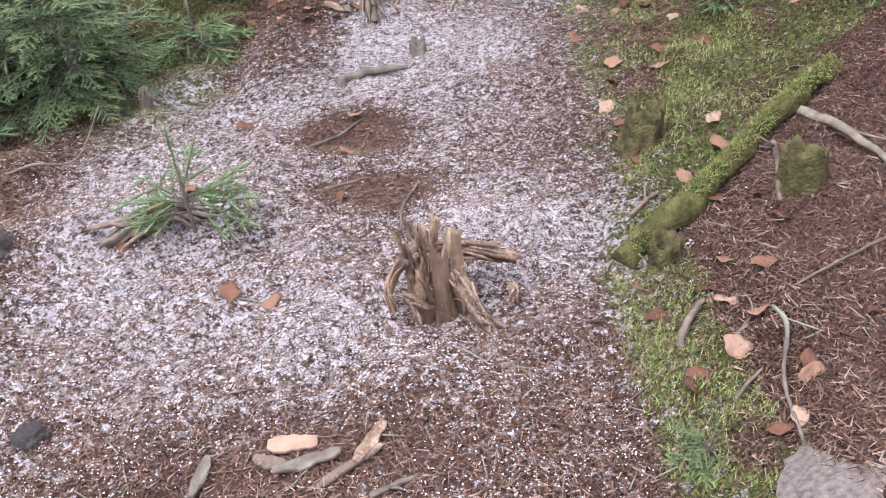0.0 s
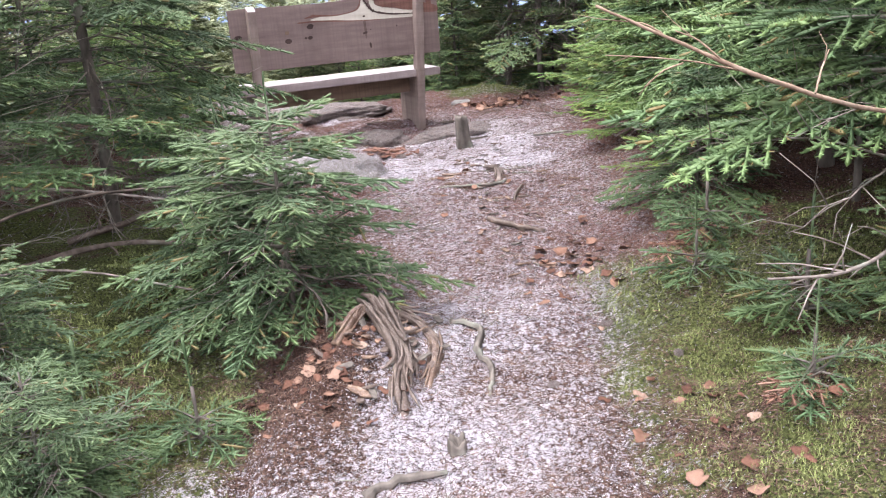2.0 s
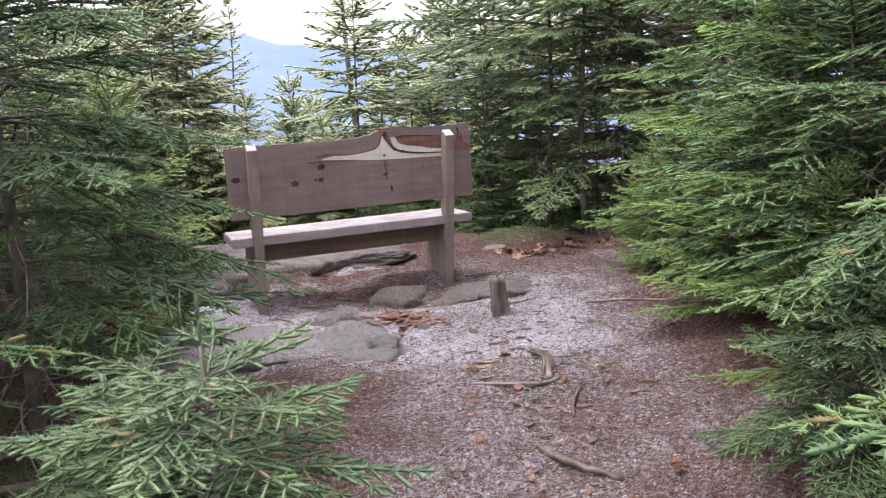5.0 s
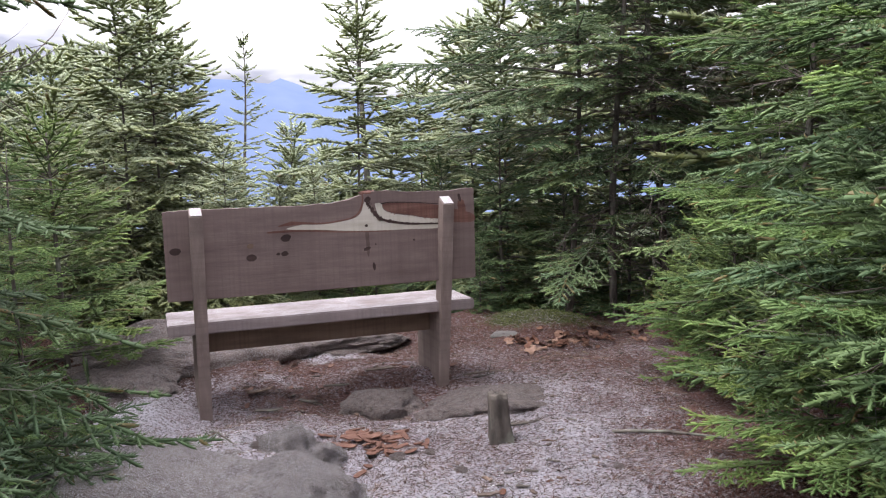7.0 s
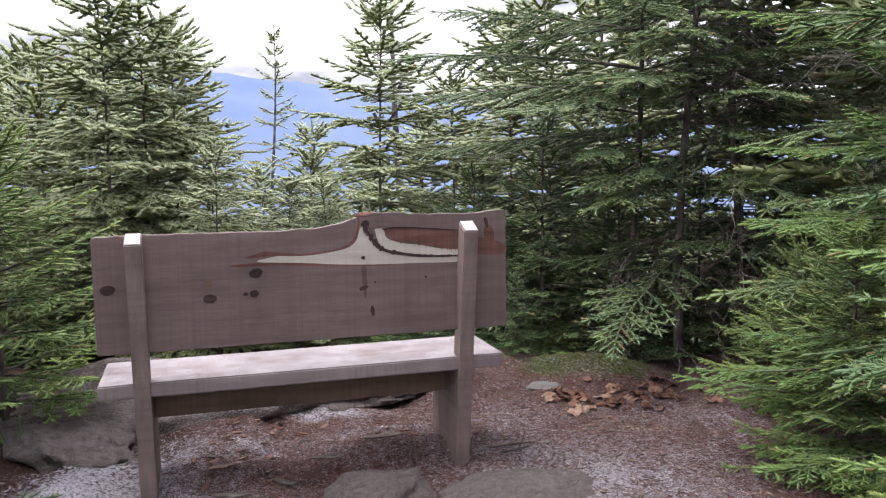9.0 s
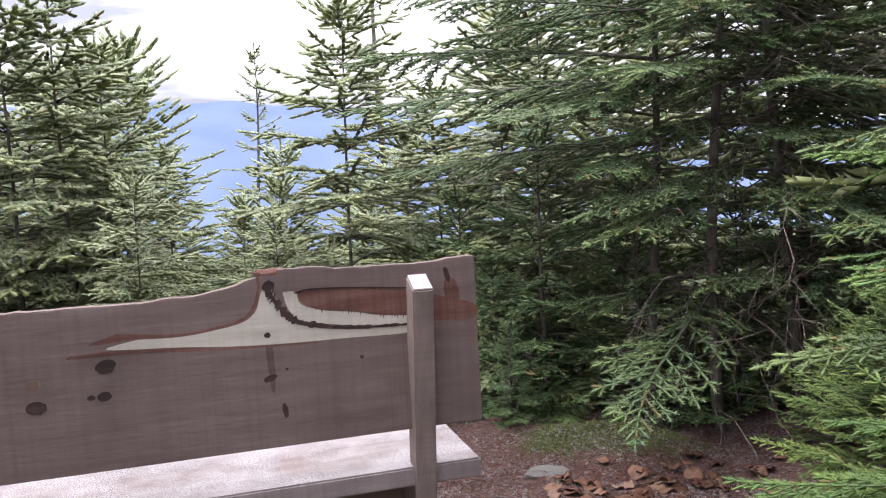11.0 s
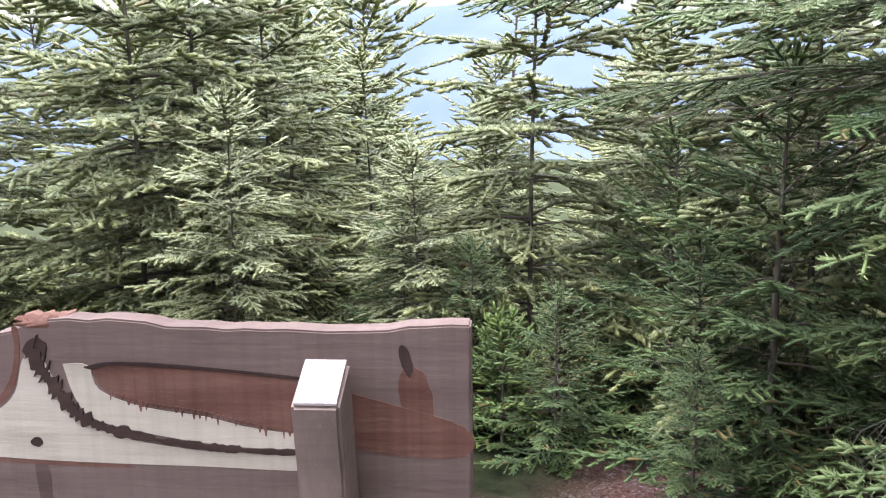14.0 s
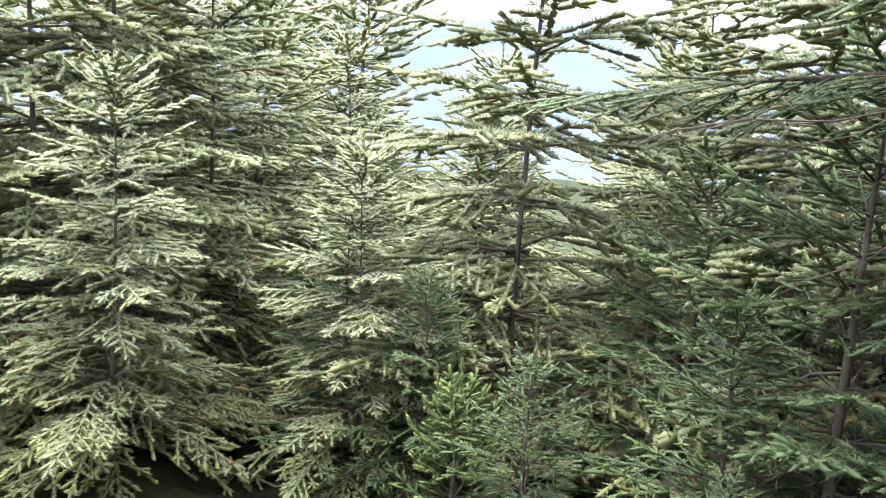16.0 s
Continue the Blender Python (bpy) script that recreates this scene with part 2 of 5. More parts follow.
grain = k.math("ADD", k.math("MULTIPLY", k.noise(120, 4, None, 0.75), 0.5), k.math("MULTIPLY", k.noise(42, 5, None, 0.7), 0.5))
drift = k.math("MULTIPLY", k.math("SUBTRACT", k.noise(5, 4, (1.6, 1, 1), 0.6), 0.5), 0.16)
cover = k.math("ADD", k.math("ADD", grain, k.math("MULTIPLY", drift, k.attr("far"))), k.math("MULTIPLY", k.math("SUBTRACT", k.attr("snow"), 0.5), 0.2))
crisp = k.ramp(cover, (0.485, (0, 0, 0)), (0.515, (0.6, 0.6, 0.6)), (0.54, (1, 1, 1)))
dusty = k.ramp(cover, (0.405, (0, 0, 0)), (0.485, (0.42, 0.42, 0.42)), (0.57, (1, 1, 1)))
sf = k.mix(k.attr("far"), crisp, dusty)
c = k.mix(sf, c, (0.84, 0.79, 0.87))
# dirt specks and shadowed gaps in the litter, multiplied into the colour as noise
pits = k.ramp(k.noise(75, 5, None, 0.8), (0.39, (0.06, 0.05, 0.05)), (0.49, (1, 1, 1)))
c = k.mix(0.85, c, pits, "MULTIPLY")
# wood mask: the floor among the outer trees turns a darker green
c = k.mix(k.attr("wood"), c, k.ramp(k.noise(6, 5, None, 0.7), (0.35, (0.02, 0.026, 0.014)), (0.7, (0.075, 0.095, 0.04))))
k.color(c)
k.bump(k.math("ADD", k.noise(150, 4, None, 0.75), k.math("MULTIPLY", sf, 0.3)), 1.0, 0.05)
FLOOR = k.m

# distance haze put into the hills as blue colour and a weak glow
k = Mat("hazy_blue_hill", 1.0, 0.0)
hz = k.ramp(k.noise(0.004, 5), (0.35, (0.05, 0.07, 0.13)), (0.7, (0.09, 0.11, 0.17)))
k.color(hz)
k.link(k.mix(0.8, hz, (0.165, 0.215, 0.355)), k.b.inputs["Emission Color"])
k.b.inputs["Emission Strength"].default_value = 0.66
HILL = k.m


# ---- mesh tools ----
def mesh_of(name, verts, faces, material, attrs=None, smooth=False):
    """A mesh from an array of corners and a list of arrays of faces with 3 or 4 corners."""
    me = bpy.data.meshes.new(name)
    V = np.asarray(verts, dtype=np.float32).reshape(-1, 3)
    loops = np.concatenate([np.asarray(f, dtype=np.int32).ravel() for f in faces])
    sizes = np.concatenate([np.full(len(f), np.asarray(f).shape[1], dtype=np.int32) for f in faces])
    me.vertices.add(len(V))
    me.vertices.foreach_set("co", V.ravel())
    me.loops.add(len(loops))
    me.loops.foreach_set("vertex_index", loops)
    me.polygons.add(len(sizes))
    me.polygons.foreach_set("loop_start", np.concatenate(([0], np.cumsum(sizes)[:-1])).astype(np.int32))
    if smooth:
        me.polygons.foreach_set("use_smooth", np.ones(len(sizes), dtype=bool))
    for key, values in (attrs or {}).items():
        a = me.attributes.new(key, "FLOAT", "POINT")
        a.data.foreach_set("value", np.asarray(values, dtype=np.float32))
    me.update(calc_edges=True)
    me.materials.append(material)
    return me


def tube(points, radii, sides=6, bumpy=0.0, rng=None, groove=0.0):
    """Corners and faces of a tapered tube along points, closed at both ends."""
    P = np.asarray(points, float)
    n = len(P)
    T = np.gradient(P, axis=0)
    T /= np.linalg.norm(T, axis=1)[:, None] + 1e-9
    ref = np.array([0, 0, 1.0]) if abs(T[:, 2]).mean() < 0.8 else np.array([1.0, 0, 0])
    A = np.cross(T, ref)
    A /= np.linalg.norm(A, axis=1)[:, None] + 1e-9
    B = np.cross(T, A)
    ang = np.arange(sides) / sides * 2 * np.pi
    R = np.asarray(radii, float)[:, None] * np.ones((n, sides))
    if bumpy and rng is not None:
        R = R * (1 + bumpy * rng.uniform(-1, 1, (n, sides)))
        R = R * (1 + groove * rng.uniform(-1, 0.8, sides)[None] + 0.4 * groove * np.cumsum(rng.uniform(-0.5, 0.5, (n, sides)), 0) / math.sqrt(n))
    V = P[:, None] + R[..., None] * (np.cos(ang)[None, :, None] * A[:, None] + np.sin(ang)[None, :, None] * B[:, None])
    i = np.arange(n - 1)[:, None] * sides + np.arange(sides)[None]
    j = np.arange(n - 1)[:, None] * sides + (np.arange(sides)[None] + 1) % sides
    quads = np.stack([i, j, j + sides, i + sides], -1).reshape(-1, 4)
    V = np.concatenate([V.reshape(-1, 3), P[:1], P[-1:]])
    k0, k1 = n * sides, n * sides + 1
    e = np.arange(sides)
    caps = np.concatenate([np.stack([np.full(sides, k0), (e + 1) % sides, e], -1),
                           np.stack([np.full(sides, k1), (n - 1) * sides + e, (n - 1) * sides + (e + 1) % sides], -1)])
    return V, quads, caps


def join(pieces):
    """Several (corners, quads, tris) as one."""
    V, Q, T, k = [], [], [], 0
    for v, q, t in pieces:
        V.append(v), Q.append(np.asarray(q) + k), T.append(np.asarray(t) + k)
        k += len(v)
    return np.concatenate(V), [np.concatenate(Q), np.concatenate(T)]


def part(name, data, parent=None, label="", m=None):
    """Links a mesh as one object, under a thing or a part where one is given."""
    if isinstance(data, bmesh.types.BMesh):
        raise TypeError("give a mesh")
    ob = new(name, data)
    if parent:
        ob.parent = parent
    if m is not None:
        ob.matrix_basis = m
    return tagged(ob, label)


def thing(name, label, category, m=None, group="", kind=""):
    """An empty at the base of a thing, to carry its parts."""
    ob = new(name)
    ob.empty_display_size = 0.1
    if m is not None:
        ob.matrix_basis = m
    return tagged(ob, label, category, group, kind)


def from_bm(name, bm, material, smooth=False):
    me = bpy.data.meshes.new(name)
    bmesh.ops.recalc_face_normals(bm, faces=bm.faces)
    bm.to_mesh(me)
    bm.free()
    me.materials.append(material)
    if smooth:
        me.polygons.foreach_set("use_smooth", [True] * len(me.polygons))
    return me


def slab(outline, depth, bevel=0.004, axis="y"):
    """A bmesh of an outline in (a, z), pushed back along y by depth, its edges bevelled. axis 'x': the outline lies in (y, z) and is pushed along x."""
    bm = bmesh.new()
    put = (lambda a, z, d: (a, d, z)) if axis == "y" else (lambda a, z, d: (d, a, z))
    fr = [bm.verts.new(put(a, z, 0)) for a, z in outline]
    bk = [bm.verts.new(put(a, z, depth)) for a, z in outline]
    n = len(outline)
    bm.faces.new(fr)
    bm.faces.new(bk[::-1])
    for i in range(n):
        bm.faces.new((fr[i], bk[i], bk[(i + 1) % n], fr[(i + 1) % n]))
    bmesh.ops.recalc_face_normals(bm, faces=bm.faces)
    if bevel:
        bmesh.ops.bevel(bm, geom=[e for e in bm.edges if e.calc_face_angle(0) > 0.5], offset=bevel, segments=2, affect="EDGES", clamp_overlap=True)
    return bm


table = np.random.RandomState(7).uniform(0, 1, (256, 256))


def vnoise(x, y, size, salt=0):
    """Smooth noise from 0 to 1 with cells of that size."""
    x, y = np.asarray(x, float) / size + 37.3 * salt, np.asarray(y, float) / size + 11.7 * salt
    i, j = np.floor(x).astype(int), np.floor(y).astype(int)
    u, v = x - i, y - j
    u, v = u * u * (3 - 2 * u), v * v * (3 - 2 * v)
    a, b = table[i % 256, j % 256], table[(i + 1) % 256, j % 256]
    c2, d = table[i % 256, (j + 1) % 256], table[(i + 1) % 256, (j + 1) % 256]
    return (a * (1 - u) + b * u) * (1 - v) + (c2 * (1 - u) + d * u) * v


def step(a, b, x):
    t = np.clip((np.asarray(x, float) - a) / (b - a), 0, 1)
    return t * t * (3 - 2 * t)


def path_mid(y):
    """x of the middle of the trodden path."""
    return np.interp(y, [-2, 0.5, 2.2, 3.5, 5, 6.2, 7.4, 9.2, 11], [-0.1, -0.1, 0.1, 0.22, 0.3, 0.35, 0.5, 0.95, 1.5])


def blob(x, y, cx, cy, rx, ry):
    return np.exp(-(((x - cx) / rx) ** 2 + ((y - cy) / ry) ** 2))


def gz(x, y):
    """Height of the ground."""
    x, y = np.asarray(x, float), np.asarray(y, float)
    z = 0.03 + 0.006 * np.clip(y, 0, 9) + 0.0 * x
    side = np.clip(x - path_mid(y) - 0.35, 0, None)
    z = z + 0.3 * np.clip(side, 0, 1.0) * step(8.6, 4.0, y) + 0.06 * np.clip(side - 1.0, 0, 6)
    z = z + 0.1 * np.clip(-x - 1.0, 0, 1.6) * step(7.0, 4.0, y)
    z = z + 0.13 * blob(x, y, -0.3, 3.3, 0.26, 0.4) + 0.05 * blob(x, y, -0.75, 1.72, 0.25, 0.2)
    z = z - 0.035 * blob(x, y, -0.23, 2.14, 0.2, 0.16) - 0.03 * blob(x, y, -0.16, 1.82, 0.16, 0.1)
    z = z - 0.07 * blob(x, y, -0.5, 7.9, 1.1, 0.7)
    z = z + 0.12 * blob(x, y, 0.9, 9.7, 0.5, 0.25)
    near = step(40, 12, np.hypot(x, y - 5))
    z = z + near * (0.07 * (vnoise(x, y, 0.55, 1) - 0.5) + 0.035 * (vnoise(x, y, 0.17, 2) - 0.5) + 0.02 * (vnoise(x, y, 0.075, 12) - 0.5))
    out = np.abs(x - path_mid(y))
    z = z + near * step(0.3, 0.9, out) * (0.12 * (vnoise(x, y, 0.4, 3) - 0.4) + 0.05 * (vnoise(x, y, 0.12, 4) - 0.5))
    z = z - 0.22 * np.clip(y - 10.2, 0, 40) - 0.3 * np.clip(y - 50, 0, 350) - 0.06 * np.clip(np.abs(x) - 8, 0, 400)
    return z


def masks(x, y):
    """Graupel, moss and bare earth on the ground."""
    d = x - path_mid(y)
    n1, n2 = vnoise(x, y, 0.35, 5), vnoise(x, y, 0.9, 6)
    left = step(-1.25, -0.8, x) * step(0.25, 0.0, d) * step(3.1, 2.3, y)
    trod = step(0.62, 0.34, np.abs(d)) * step(9.3, 8.8, y) * (0.7 - 0.18 * step(0.02, 0.35, d)) * (1 - 0.14 * step(2.8, 3.6, y))
    trod = trod * (1 - 0.38 * step(3.4, 4.4, y) * step(6.6, 5.6, y))
    trod = np.maximum(trod, 0.34 * step(0.95, 0.55, np.abs(d - 0.08)) * step(3.6, 5.0, y) * step(9.3, 8.8, y))
    ledge = 1.0 * step(5.6, 6.4, y) * step(8.7, 8.0, y) * step(-2.2, -1.6, x) * step(1.2, 0.8, x)
    snow = np.maximum(np.maximum(left * 0.62, trod), ledge * 0.78)
    snow = np.maximum(snow, 0.62 * blob(x, y, 0.75, 7.8, 0.5, 0.8))
    snow = snow * (0.72 + 0.56 * n1) * (1 - 0.3 * step(1.5, 1.0, y)) + 0.12 * (n2 - 0.5)
    bare = np.maximum(blob(x, y, -0.23, 2.14, 0.14, 0.12), blob(x, y, -0.16, 1.82, 0.13, 0.075)) * 1.8
    bare = np.maximum(bare, 0.9 * blob(x, y, -0.45, 8.0, 0.95, 0.45))
    bare = np.maximum(bare, 0.75 * blob(x, y, 0.85, 8.65, 0.5, 0.6))
    bare = np.maximum(bare, 0.9 * blob(x, y, -0.25, 0.95, 0.3, 0.12))
    bare = np.maximum(bare, 0.45 * blob(x, y, -0.35, 7.15, 0.35, 0.16))
    bare = np.maximum(bare, 0.9 * step(0.62, 0.8, d) * step(2.1, 1.5, y))
    bare = np.clip(bare, 0, 1)
    snow = np.clip(snow * (1 - np.clip(bare * 1.15, 0, 1)), 0, 1)
    for cx, cy, rx, ry, f in ((-0.62, 8.85, 0.3, 0.1, 0.85), (-0.25, 8.55, 0.25, 0.07, 0.7), (-0.95, 8.3, 0.2, 0.08, 0.6), (0.55, 7.5, 0.5, 0.14, 0.8), (0.15, 7.25, 0.5, 0.1, 0.85), (0.95, 7.25, 0.35, 0.2, 0.7)):
        snow = np.maximum(snow, f * blob(x, y, cx, cy, rx, ry))
    n3 = vnoise(x, y, 0.13, 15)
    moss = step(0.24, 0.42, d) * step(4.6, 3.3, y) * (0.2 + 0.55 * n1 + 0.65 * n3) * step(-0.08, 0.1, (y - 1.42) - 0.75 * (x - 0.39))
    moss = np.maximum(moss, step(0.15, 0.04, np.abs(x - 0.43)) * step(1.75, 1.5, y) * (0.25 + 0.9 * n3))
    moss = np.maximum(moss, step(-0.45, -0.85, x) * step(1.95, 2.45, y) * (0.55 + 0.5 * n1) * step(6.4, 5.2, y))
    moss = np.maximum(moss, 1.4 * blob(x, y, 0.9, 9.68, 0.5, 0.22) + 0.5 * blob(x, y, -1.1, 2.75, 0.4, 0.4))
    return snow, moss * (1 - bare), bare


# ---- ground ----
def spread_out(a, b, fine, far):
    core = np.arange(a, b + fine / 2, fine)
    lo, hi, s = [a], [b], fine
    while hi[-1] < far:
        s *= 1.28
        hi.append(hi[-1] + s)
    s = fine
    while lo[-1] > -far:
        s *= 1.28
        lo.append(lo[-1] - s)
    return np.concatenate([np.array(lo[:0:-1]), core, np.array(hi[1:])])


gx, gy = spread_out(-2.3, 2.3, 0.026, 1500), spread_out(0.2, 9.9, 0.03, 1500)
X, Y = np.meshgrid(gx, gy)
Z = gz(X, Y)
sn, mo, ba = masks(X, Y)
nx, ny = len(gx), len(gy)
i = (np.arange(ny - 1)[:, None] * nx + np.arange(nx - 1)[None]).ravel()
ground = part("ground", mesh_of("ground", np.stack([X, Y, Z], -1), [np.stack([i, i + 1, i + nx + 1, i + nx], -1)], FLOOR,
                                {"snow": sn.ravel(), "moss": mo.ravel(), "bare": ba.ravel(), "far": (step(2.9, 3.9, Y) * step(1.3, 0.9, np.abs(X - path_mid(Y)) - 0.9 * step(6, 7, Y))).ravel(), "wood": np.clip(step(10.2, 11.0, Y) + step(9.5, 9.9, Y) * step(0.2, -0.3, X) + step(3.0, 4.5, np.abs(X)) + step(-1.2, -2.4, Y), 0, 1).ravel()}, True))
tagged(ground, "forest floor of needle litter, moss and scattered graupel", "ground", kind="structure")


def hills(name, dist, bearings, rises, label):
    """A far ridge: rises in degrees over bearings in degrees from straight ahead."""
    b = np.linspace(bearings[0], bearings[-1], 160)
    e = np.interp(b, bearings, rises) + 0.22 * (vnoise(b, 0 * b, 2.3, 3) - 0.5) + 0.1 * (vnoise(b, 0 * b, 0.6, 4) - 0.5)
    rows = []
    for f, g in ((0.62, -8.0), (0.75, -3.5), (0.88, 0.45), (1.0, 1.0), (1.15, 0.3)):
        d = dist * f
        top = dist * np.tan(np.radians(e)) * g if g > 0 else dist * np.tan(np.radians(g)) + 0 * b
        rows.append(np.stack([d * np.sin(np.radians(b)), d * np.cos(np.radians(b)), top + 25 * (vnoise(b, 0 * b + f * 9, 1.1, 8) - 0.5) * (f < 0.99)], -1))
    V = np.concatenate(rows)
    n = len(b)
    i = (np.arange(len(rows) - 1)[:, None] * n + np.arange(n - 1)[None]).ravel()
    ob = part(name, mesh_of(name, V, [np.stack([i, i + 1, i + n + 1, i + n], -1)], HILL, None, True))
    return tagged(ob, label, "mountain", kind="structure")


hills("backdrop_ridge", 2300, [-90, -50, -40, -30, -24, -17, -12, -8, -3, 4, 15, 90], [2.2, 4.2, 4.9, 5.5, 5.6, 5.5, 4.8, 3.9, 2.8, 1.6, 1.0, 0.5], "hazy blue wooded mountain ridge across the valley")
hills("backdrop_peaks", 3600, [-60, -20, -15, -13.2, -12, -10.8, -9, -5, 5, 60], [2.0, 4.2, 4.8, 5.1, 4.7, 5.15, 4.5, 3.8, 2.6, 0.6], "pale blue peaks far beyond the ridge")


# ---- conifers ----
LODS = {0: (0.046, 16, 0.0016, 0.019), 1: (0.07, 12, 0.0036, 0.029), 2: (0.19, 7, 0.016, 0.075), 3: (0.08, 12, 0.0055, 0.038)}


def needles(segs, lod, rng, fat=0.42):
    """Shoots: a slim core and a brush of needles; segs holds start, direction, up, length, tip, rime for each."""
    _, n, w, ln = LODS[lod]
    S = np.asarray(segs, float)
    P, D, U, L, tip, rime = S[:, 0:3], S[:, 3:6], S[:, 6:9], S[:, 9], S[:, 10], S[:, 11]
    D = D / (np.linalg.norm(D, axis=1)[:, None] + 1e-9)
    W = np.cross(D, U)
    W /= np.linalg.norm(W, axis=1)[:, None] + 1e-9
    U = np.cross(W, D)
    m = len(S)
    s = (np.arange(n)[None] + rng.uniform(0, 1, (m, n))) / n
    side = np.where(np.arange(n) % 2 == 0, 1.0, -1.0)[None]
    phi = side * np.clip(rng.normal(1.05, 0.5, (m, n)), 0, 2.3)
    lean = rng.uniform(0.85, 1.25, (m, n)) * (1 - 0.45 * s * s)
    out = np.sin(phi)[..., None] * W[:, None] + np.cos(phi)[..., None] * U[:, None]
    nd = np.cos(lean)[..., None] * D[:, None] + np.sin(lean)[..., None] * out
    base = P[:, None] + (s * L[:, None])[..., None] * D[:, None]
    ll = ln * rng.uniform(0.8, 1.12, (m, n)) * (1 - 0.3 * s ** 3)
    across = np.cross(nd, D[:, None])
    across /= np.linalg.norm(across, axis=2)[..., None] + 1e-9
    turn = rng.normal(0, 0.7, (m, n))[..., None]
    flat = D[:, None] * np.cos(turn) + across * np.sin(turn)
    V = np.stack([base - flat * w, base + flat * w, base + nd * ll[..., None]], 2).reshape(-1, 3)
    F = np.arange(len(V)).reshape(-1, 3)
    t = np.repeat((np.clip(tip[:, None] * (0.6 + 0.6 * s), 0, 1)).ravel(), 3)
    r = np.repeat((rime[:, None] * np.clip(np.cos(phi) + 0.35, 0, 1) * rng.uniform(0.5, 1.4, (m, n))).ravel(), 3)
    # the core
    cr = ln * fat
    ang = (math.pi / 2, math.pi * 7 / 6, math.pi * 11 / 6)
    plump = rng.uniform(0.75, 1.15, (m, 1))
    ends = [P] + [P + (0.2 * L)[:, None] * D + 0.8 * cr * plump * (math.cos(a) * W + (0.8 * math.sin(a)) * U) for a in ang]
    ends += [P + (0.85 * L)[:, None] * D + cr * plump * (math.cos(a) * W + (0.8 * math.sin(a)) * U) for a in ang]
    ends.append(P + (1.12 * L)[:, None] * D)
    C = np.stack(ends, 1).reshape(-1, 3)
    o = (np.arange(m) * 8)[:, None]
    T = np.concatenate([o + np.array(q) for q in ([0, 2, 1], [0, 3, 2], [0, 1, 3], [1, 2, 5], [1, 5, 4], [2, 3, 6], [2, 6, 5], [3, 1, 4], [3, 4, 6], [4, 5, 7], [5, 6, 7], [6, 4, 7])])
    # upper edge of the core toned lighter than its underside, as if lit from above
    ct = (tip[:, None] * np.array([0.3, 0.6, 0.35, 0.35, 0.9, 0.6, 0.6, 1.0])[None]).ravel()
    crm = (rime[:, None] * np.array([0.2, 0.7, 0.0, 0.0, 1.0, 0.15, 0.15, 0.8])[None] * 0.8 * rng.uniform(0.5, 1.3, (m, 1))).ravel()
    k = len(V)
    return np.concatenate([V, C]), [np.concatenate([F, T + k])], np.concatenate([t, ct]), np.concatenate([r, crm])


def frond(P0, az, el, L, lod, rng, segs, wood, droop=0.25, lift=0.15, wide=0.42, rime=1.0, bright=1.0, bare=0.18, puff=0.15):
    """One branch: a bent axis, side twigs in one plane, and shoots on both."""
    sl = LODS[lod][0]
    n = max(3, int(L / sl))
    p, path = np.array(P0, float), []
    h = np.array([math.cos(az), math.sin(az), 0.0])
    for i in range(n + 1):
        s = i / n
        e = el - droop * s + lift * s * s * 2 + rng.normal(0, 0.04)
        d = h * math.cos(e) + np.array([0, 0, math.sin(e)])
        path.append((p.copy(), d))
        p = p + d * (L / n)
        h = h + np.array([-h[1], h[0], 0]) * rng.normal(0, 0.05)
        h /= np.linalg.norm(h)
    pts = np.array([q for q, _ in path])
    r0 = 0.003 + 0.006 * L
    wood.append(tube(pts, np.linspace(r0, 0.0015, len(pts)), 3))
    for i in range(n + 1):
        s = i / n
        if s < bare:
            continue
        q, d = path[i]
        side = np.cross(d, [0, 0, 1.0])
        side /= np.linalg.norm(side) + 1e-9
        up = np.cross(side, d)
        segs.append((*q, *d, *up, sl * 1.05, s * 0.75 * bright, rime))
        for sg in (-1, 1):
            if rng.uniform() < (0.25 if lod == 3 else 0.12):
                continue
            l = min(0.36, wide * L * (1.02 - s) * rng.uniform(0.6, 1.15)) + 0.035
            a = rng.uniform(0.75, 1.0)
            ld = d * math.cos(a) + sg * side * math.sin(a) + np.array([0, 0, rng.normal(-0.14, puff)])
            k = max(1, int(round(l / sl)))
            lp = q.copy()
            for j in range(k):
                ld = ld + np.array([0, 0, rng.normal(-0.02, 0.04)]) + d * 0.06
                ld /= np.linalg.norm(ld)
                t = (j + 1) / k
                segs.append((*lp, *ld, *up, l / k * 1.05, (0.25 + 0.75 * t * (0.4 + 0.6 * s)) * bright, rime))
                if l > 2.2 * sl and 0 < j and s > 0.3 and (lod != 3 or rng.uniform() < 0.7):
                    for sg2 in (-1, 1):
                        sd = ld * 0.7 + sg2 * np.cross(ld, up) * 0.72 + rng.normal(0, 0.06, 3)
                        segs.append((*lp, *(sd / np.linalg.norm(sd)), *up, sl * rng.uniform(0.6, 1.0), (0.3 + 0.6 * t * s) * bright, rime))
                lp = lp + ld * (l / k)


